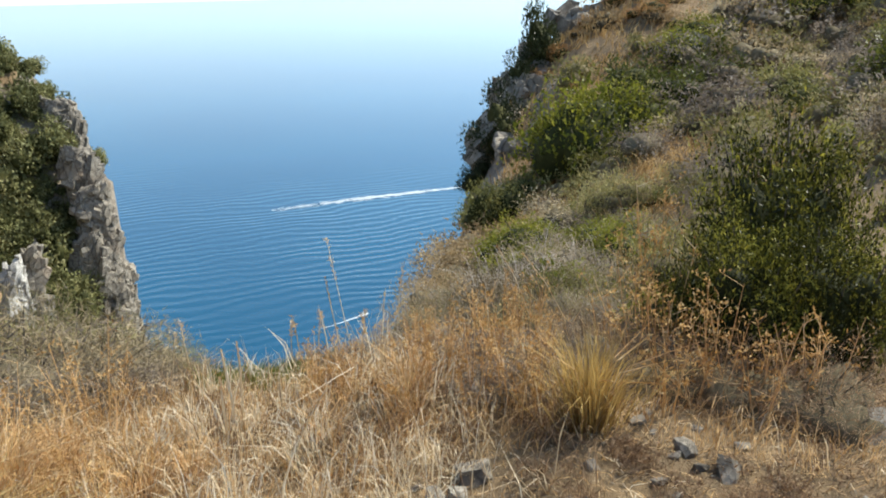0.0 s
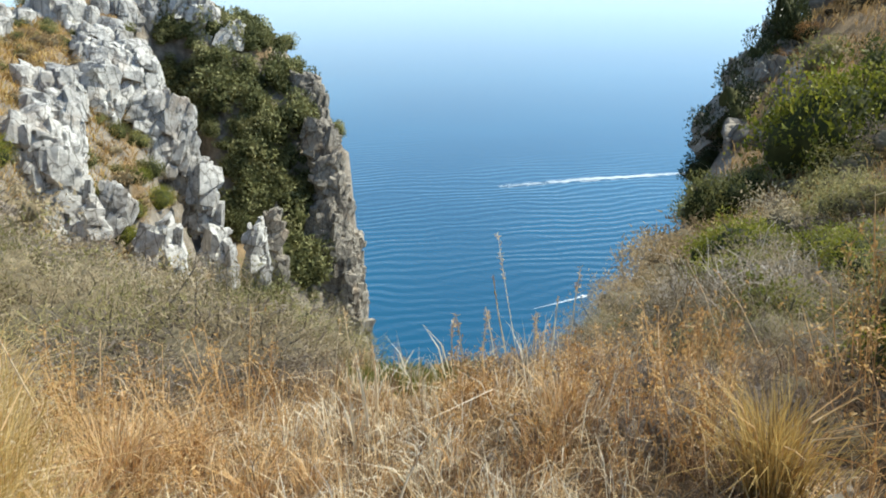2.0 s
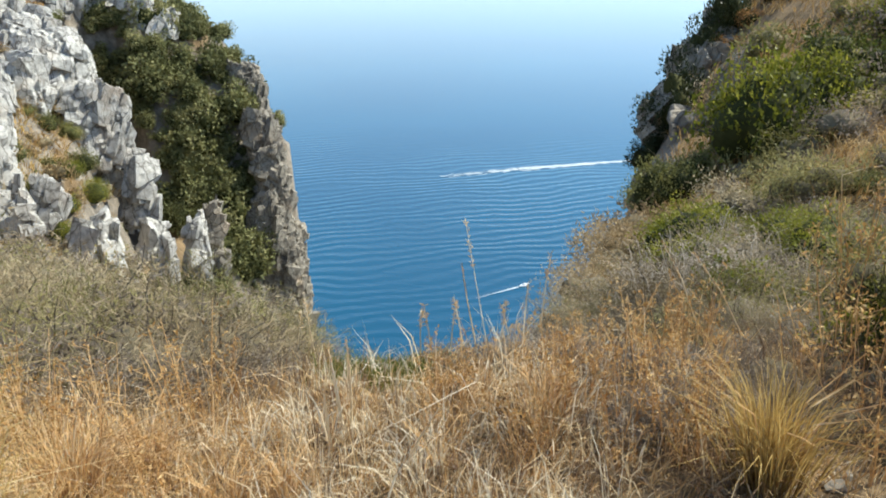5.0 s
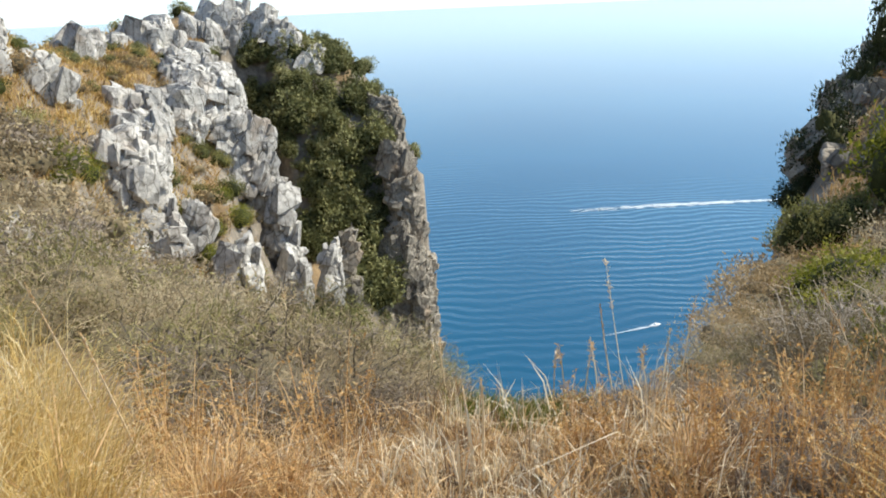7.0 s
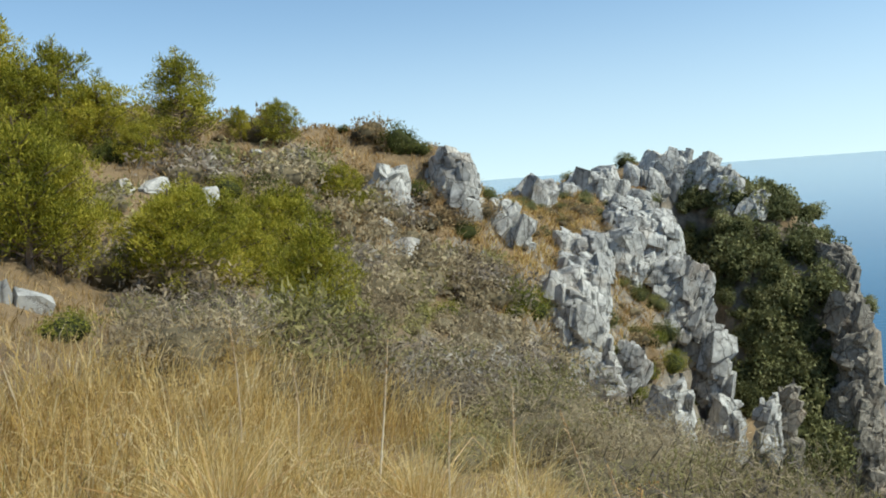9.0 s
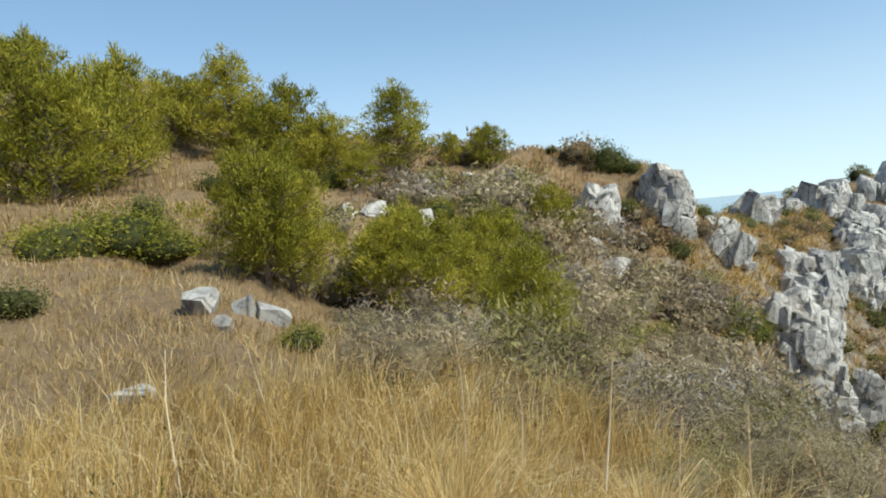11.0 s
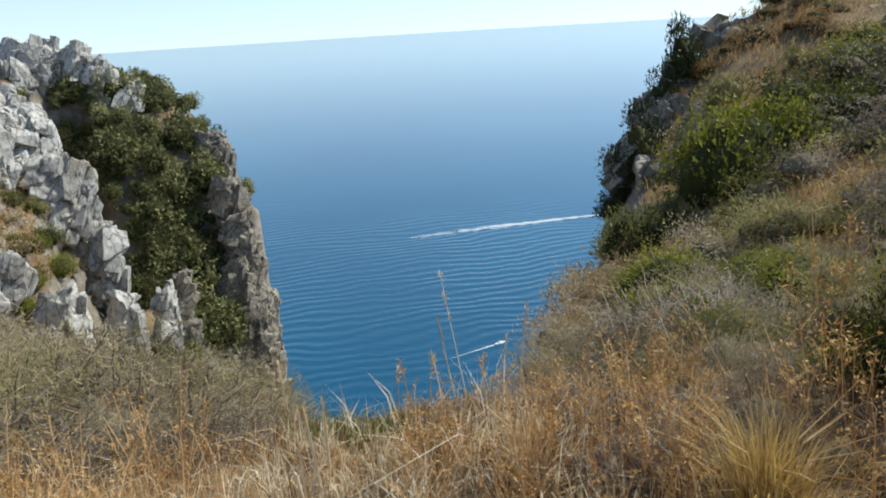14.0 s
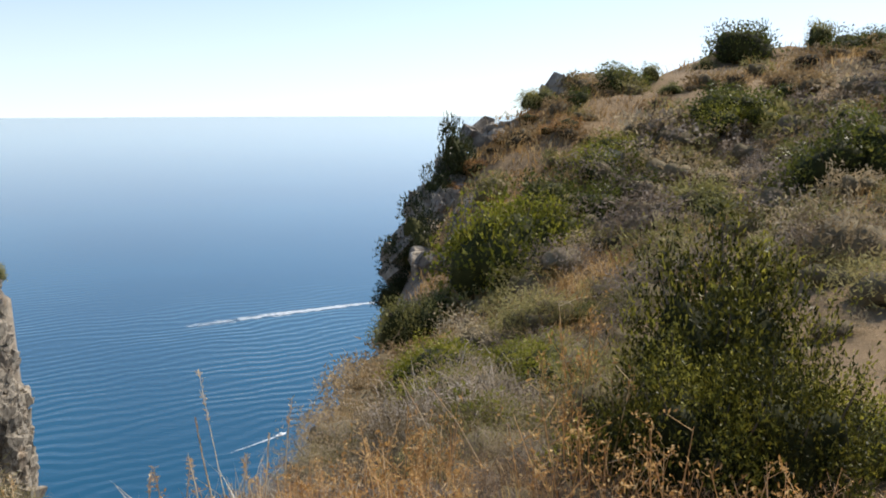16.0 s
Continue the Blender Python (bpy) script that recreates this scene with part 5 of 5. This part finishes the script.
def facets(u, v, seed):
    """Relief of broken stone: every cell is a tilted plane of its own, with cracks between cells."""
    i, j = np.floor(u).astype(int), np.floor(v).astype(int)
    best, second, out = np.full(u.shape, 9.0), np.full(u.shape, 9.0), np.zeros(u.shape)
    g = lambda a, b, k: _lattice[(a + 7 * k + seed) % 64, (b + 13 * k) % 64]
    for di in (-1, 0, 1):
        for dj in (-1, 0, 1):
            a, b = i + di, j + dj
            du, dv = u - (a + g(a, b, 1)), v - (b + g(a, b, 2))
            d = np.maximum(np.abs(du), np.abs(dv)) * 0.6 + np.hypot(du, dv) * 0.4
            h = g(a, b, 3) - 0.5 + du * (g(a, b, 4) - 0.5) * 0.9 + dv * (g(a, b, 5) - 0.5) * 0.9
            near = d < best
            second = np.where(near, best, np.minimum(second, d))
            out = np.where(near, h, out)
            best = np.where(near, d, best)
    return out - 0.35 * np.exp(-((second - best) / 0.05) ** 2)


def outcrop(az, d, w, h, seed, zc=None, label="weathered pale grey limestone outcrop", depth=None, step=0.10, cell=0.75, relief=1.0, stone=None):
    """A crag, w wide and h high, of wedged and fissured blocks, whose middle stands at height zc (or on the ground)."""
    r = np.random.default_rng(seed)
    depth = depth or max(0.7, 0.6 * w)
    p = spot(az, d)
    base = (zc - h / 2 if zc is not None else p.z - 0.3 * h) - p.z
    nu, nv = int(np.clip((w + depth) / step, 14, 90)), int(np.clip(1.25 * h / step, 12, 110))
    a, v = np.meshgrid(np.linspace(-1.75, 1.75, nu), np.linspace(0, 1.3, nv), indexing="ij")
    sx, cx = np.sin(a), np.cos(a)
    x = w / 2 * np.sign(sx) * np.abs(sx) ** 0.75
    y = -depth * np.sign(cx) * np.abs(cx) ** 0.6
    front, over = np.clip(v, 0, 1), np.clip(v - 1, 0, 1) / 0.3
    lean = 1 - 0.16 * front ** 3 - 0.84 * over ** 1.3
    x, y = x * lean + r.normal() * 0.08 * w * front, y * lean + depth * 0.25 * front
    jag = 0.40 * cell * facets(x / (1.5 * cell) + seed, y / (1.6 * cell), seed) + 0.3 * cell * value_noise(x / cell + seed, y / cell)
    z = h * front * 0.95 + jag * front ** 2 + 0.16 * h * front * (x / w) * (1 if seed % 2 else -1) - 0.06 * cell * over
    out = np.stack([x / w * 2, y / depth, 0.25 * front + over], -1)
    out = unit(out)
    s, t = a * (w + depth) / 3.5, v * h
    k = 1.0 / cell
    rel = 0.46 * cell * facets(s * k * 1.25 + seed + 0.12 * t, t * k * 0.6 + 0.25 * s, seed) + 0.11 * cell * facets(s * k * 2.6 - 0.2 * t, t * k * 1.5 + 0.4 * s, seed + 5)
    rel = rel + 0.22 * cell * fbm(s, t, 0.4 / cell, 2, seed % 7)
    v3 = (np.stack([x, y, z + base], -1) + out * (relief * rel)[..., None]).reshape(-1, 3)
    i, j = np.meshgrid(np.arange(nu - 1), np.arange(nv - 1), indexing="ij")
    q = (i * nv + j).ravel()
    t = thing("rock_outcrop", label, "rock", "limestone outcrops")
    part("core", fast_mesh("outcrop_core", v3 * [0.92, 0.92, 0.97], np.stack([q, q + nv, q + nv + 1, q + 1], 1), stone or LIMESTONE), t)
    kinds = OCHRE_BLOCKS if stone else BLOCKS
    skin = v3.reshape(nu, nv, 3)
    tilt = Euler((r.normal() * 0.08, 0.34 + r.normal() * 0.12, 0)).to_matrix()
    size = cell * 0.62
    for k in range(int(np.clip(1.7 * w * h / (size * size), 7, 120 if stone else 80))):
        i, j = r.integers(int(nu * 0.10), int(nu * 0.90)), r.integers(0, int(nv * 0.74))
        s = size * (0.4 + 1.35 * r.uniform() ** 1.5) * np.array([r.uniform(0.7, 1.3), 0.5, r.uniform(0.7, 1.7)])
        m = Euler((r.normal() * 0.10 - 0.18, r.normal() * 0.10, r.normal() * 0.18 + 0.8 * a[i, j])).to_matrix()
        block = part("block", kinds[r.integers(len(kinds))], t)
        block.matrix_basis = Matrix.LocRotScale(Vector(skin[i, j] * [0.91, 0.885, 0.95]), (tilt @ m).to_quaternion(), Vector(s))
    t.matrix_basis = Matrix.LocRotScale(p, Euler((0, 0, radians(az))), None)
    return t


# crags of the ridge and the headland: azimuth, distance, width, height, middle height
for k, (az, d, w, h, zc) in enumerate([
        (54.6, 30, 1.5, 2.7, 1.1), (55.9, 30.2, 1.2, 2.2, 1.0), (53.9, 30.4, 0.9, 1.8, 0.7), (59.2, 28, 1.5, 3.0, 0.5), (60.1, 27.6, 1.0, 1.6, 0.0), (51.0, 30, 1.0, 2.0, -0.5), (51.8, 30.2, 0.7, 1.1, 0.0),
        (48.3, 28.6, 2.0, 3.0, -3.4), (47.0, 28.2, 2.2, 4.6, -4.5), (45.8, 27.4, 1.3, 3.4, -6.3), (49.3, 27.8, 0.8, 1.6, -4.4), (47.8, 27.2, 1.8, 1.6, -6.0), (46.2, 29.6, 1.5, 2.6, -3.2),
        (41.4, 28, 1.7, 2.2, -7.0), (43.7, 28, 0.9, 1.4, -5.1), (34.8, 35.6, 0.75, 3.0, -9.9)]):
    outcrop(az, d, w, h, 200 + k, zc, cell=0.7)
for k, (az, d, w, h, zc) in enumerate([
        (42.0, 47.4, 2.2, 1.9, 0.1), (45.2, 46, 3.2, 1.6, 0.3), (44.0, 45.6, 1.8, 1.3, -0.2), (49.4, 40, 2.1, 1.2, 0.2), (40.3, 49.6, 3.0, 2.2, 0.75), (38.9, 49.0, 2.2, 1.7, 0.5), (37.6, 48.6, 2.0, 1.5, 0.3), (36.4, 48.0, 1.6, 1.6, -0.4), (35.2, 47.6, 1.5, 1.5, -1.4), (41.4, 49.5, 2.0, 1.6, 0.6), (43.4, 44.2, 3.0, 1.6, -1.0), (47.4, 43, 1.6, 1.0, 0.0),
        (41.9, 40.5, 4.0, 4.4, -2.9), (44.2, 36, 2.8, 2.6, -2.6), (46.2, 34, 2.2, 1.8, -2.0), (39.4, 37.2, 1.9, 3.6, -5.0), (38.2, 36.4, 1.3, 3.4, -7.2), (40.4, 36.8, 1.8, 3.4, -4.4), (37.2, 34.6, 1.0, 2.2, -9.4), (42.6, 37.5, 2.4, 3.0, -4.2), (46.4, 31.5, 1.8, 1.6, -2.6)]):
    outcrop(az, d, w, h, 230 + k, zc, cell=0.85, step=0.12)
for k, (az, d, w, h, zc) in enumerate([
        (30.3, 46.2, 2.0, 4.6, -5.6), (29.5, 45.2, 2.2, 7.5, -10.2), (28.9, 44.4, 2.4, 12.0, -17), (30.2, 42.6, 2.2, 8, -18.5), (28.3, 44.6, 1.8, 15, -24), (30.8, 41.4, 2.6, 8, -22), (30.9, 44.6, 1.8, 5, -10), (31.8, 42.5, 2.0, 5, -14), (32.4, 41.5, 2.0, 4, -16), (33.7, 36.4, 0.9, 3.6, -9.8), (30.9, 42.6, 1.8, 5, -14), (29.4, 43.2, 2.0, 6, -10), (29.2, 42.4, 2.0, 6, -14.5), (30.2, 42.4, 1.8, 5, -12), (29.9, 44.0, 1.6, 4, -7.5), (28.6, 43.6, 1.6, 7, -16)]):
    outcrop(az, d, w, h, 260 + k, zc, "sheer limestone face of the headland, streaked grey and ochre", cell=0.62, step=0.13, relief=0.9, stone=OCHRE_STONE)
# crags of the seaward hill
# the darker stone stands in for the shade on their near side
for k, (az, d, w, h) in enumerate([
        (0.6, 15.6, 0.7, 0.4), (1.4, 17.2, 0.9, 0.6), (0.2, 18.2, 1.0, 0.8), (-1.0, 19.1, 1.0, 0.7), (0.8, 18.2, 1.2, 0.8), (-0.4, 18.5, 1.3, 0.7), (-1.8, 19.6, 1.4, 0.6), (-3.4, 20.4, 1.3, 0.5), (1.9, 17.0, 1.0, 0.7), (-8.0, 22.2, 0.8, 0.6), (-12.0, 16.4, 0.4, 0.3)]):
    outcrop(az, d, w, h, 290 + k, None, "rock ledge on the seaward hill, its shade put into a darker stone", cell=0.45, step=0.07, stone=OCHRE_STONE)

# rocks of the hillside
for k, (az, d, w, h) in enumerate([(87.4, 8.2, 0.42, 0.4), (84.6, 8, 0.36, 0.32), (83.0, 8, 0.38, 0.38), (86.2, 7.4, 0.3, 0.2), (87.3, 3.9, 0.26, 0.12), (92.2, 5.6, 0.3, 0.12), (76.8, 20, 0.9, 0.6), (71.8, 20, 1.0, 0.8), (74.5, 20.4, 0.9, 0.7),
                                   (73.5, 18, 0.5, 0.5), (59.0, 25, 2.0, 0.7), (60.4, 25.4, 1.4, 0.8), (57.9, 25, 1.1, 0.7), (53.4, 27, 0.6, 0.5), (77, 13, 0.4, 0.3), (76.6, 10.5, 0.3, 0.25), (68, 26, 0.6, 0.4), (79.5, 4.9, 0.25, 0.1)]):
    boulder("boulder", "pale grey limestone boulder in dry grass", spot(az, d, h * 0.05), (w * 0.9, w * 0.7, h * 0.9), 320 + k, group="boulders on the hillside")


def path_stones():
    r = np.random.default_rng(21)
    for az, d, w, h, seed in ((3.9, 2.3, 0.17, 0.10, 1), (7.8, 2.1, 0.17, 0.07, 2), (5.6, 2.15, 0.12, 0.08, 3), (-15.2, 2.5, 0.12, 0.06, 4), (-18.9, 2.4, 0.13, 0.06, 5), (-27.2, 3.0, 0.36, 0.07, 6), (9.4, 2.05, 0.11, 0.07, 7), (22.0, 3.9, 0.2, 0.07, 8)):
        boulder("stone", "grey stone lying on the stony path", spot(az, d, h * 0.2), (w, w * 0.7, h), 400 + seed)
    for k in range(110):
        az, d = r.uniform(-35, 22), r.uniform(1.2, 2.9)
        w = r.uniform(0.015, 0.06) * (1.3 if az < 0 else 1)
        boulder("pebble", "small pale pebble lying on the stony path", spot(az, d, w * 0.1), (w, w * 0.75, w * 0.45), 420 + k, n=4, group="pebbles on the path")


path_stones()


# ---- boats and wakes ----
def wake(name, label, pts, widths, lift):
    """A strip of broken foam on the water through points, widening astern."""
    r = np.random.default_rng(len(pts))
    p = np.array(pts, float)
    parts = []
    steps = int(70 * len(pts))
    for k in range(steps):
        f = (k + r.uniform()) / steps * (len(p) - 1)
        i = min(int(f), len(p) - 2)
        c = p[i] + (p[i + 1] - p[i]) * (f - i)
        t = unit((p[i + 1] - p[i])[None])[0]
        s = np.array([-t[1], t[0]])
        w = widths[i] + (widths[i + 1] - widths[i]) * (f - i)
        thin = (1 - f / (len(p) - 1)) ** 1.2
        if r.uniform() > 0.30 + 0.60 * thin:
            continue
        for q in range(3):
            o = c + s * r.normal() * w * 0.3
            ln, wd = r.uniform(1.5, 4.5), w * r.uniform(0.08, 0.3) * (0.2 + 0.8 * thin)
            e, g = t * ln / 2, s * wd / 2
            ring = [o - e, o - e * 0.5 + g, o + e * 0.5 + g * 0.8, o + e, o + e * 0.4 - g, o - e * 0.6 - g * 0.7]
            z = SEA_Z + lift + 0.004 * r.uniform(0, 8)
            parts.append((np.array([[x, y, z] for x, y in ring]), np.array([[0, 5, 4, 1], [1, 4, 3, 2]])))
    tagged(new(name, fast_mesh(name, *join(parts), FOAM)), label, "wake", kind="stuff")


wake("boat_wake", "long white foaming wake of a speedboat", [(-24, 336.5), (-40, 328.2), (-56, 319.8), (-68, 312.8), (-80, 305.5), (-94, 297)], [1.2, 2.8, 3.8, 4.2, 4.2, 4.0], 0.05)
wake("boat_wake", "short white wake behind a small boat", [(-41.5, 194), (-44, 191.3), (-47, 188), (-50, 184.8)], [0.35, 0.5, 0.35, 0.2], 0.05)


def boat(p, heading, length):
    t = thing("motorboat", "small white motorboat on the open sea", "boat", "boats on the sea")
    u, f = _SPHERES[7]
    hull = u * np.array([length / 2, length * 0.17, length * 0.12])
    hull[:, 1] *= 1 - 0.55 * np.clip(hull[:, 0] / (length / 2), 0, 1) ** 2
    hull[:, 2] = np.minimum(hull[:, 2], length * 0.05)
    part("hull", fast_mesh("hull", hull, f, HULL, True), t)
    part("cabin", fast_mesh("cabin", *[(u * np.array([length * 0.14, length * 0.11, length * 0.09]) + [0, 0, length * 0.09]), f], HULL, True), t)
    t.matrix_basis = Matrix.LocRotScale((p[0], p[1], SEA_Z + 0.15), Euler((0, 0, heading)), None)


boat((-21.5, 337.8), 0.45, 5.0)
boat((-40.3, 195.3), 0.83, 3.4)
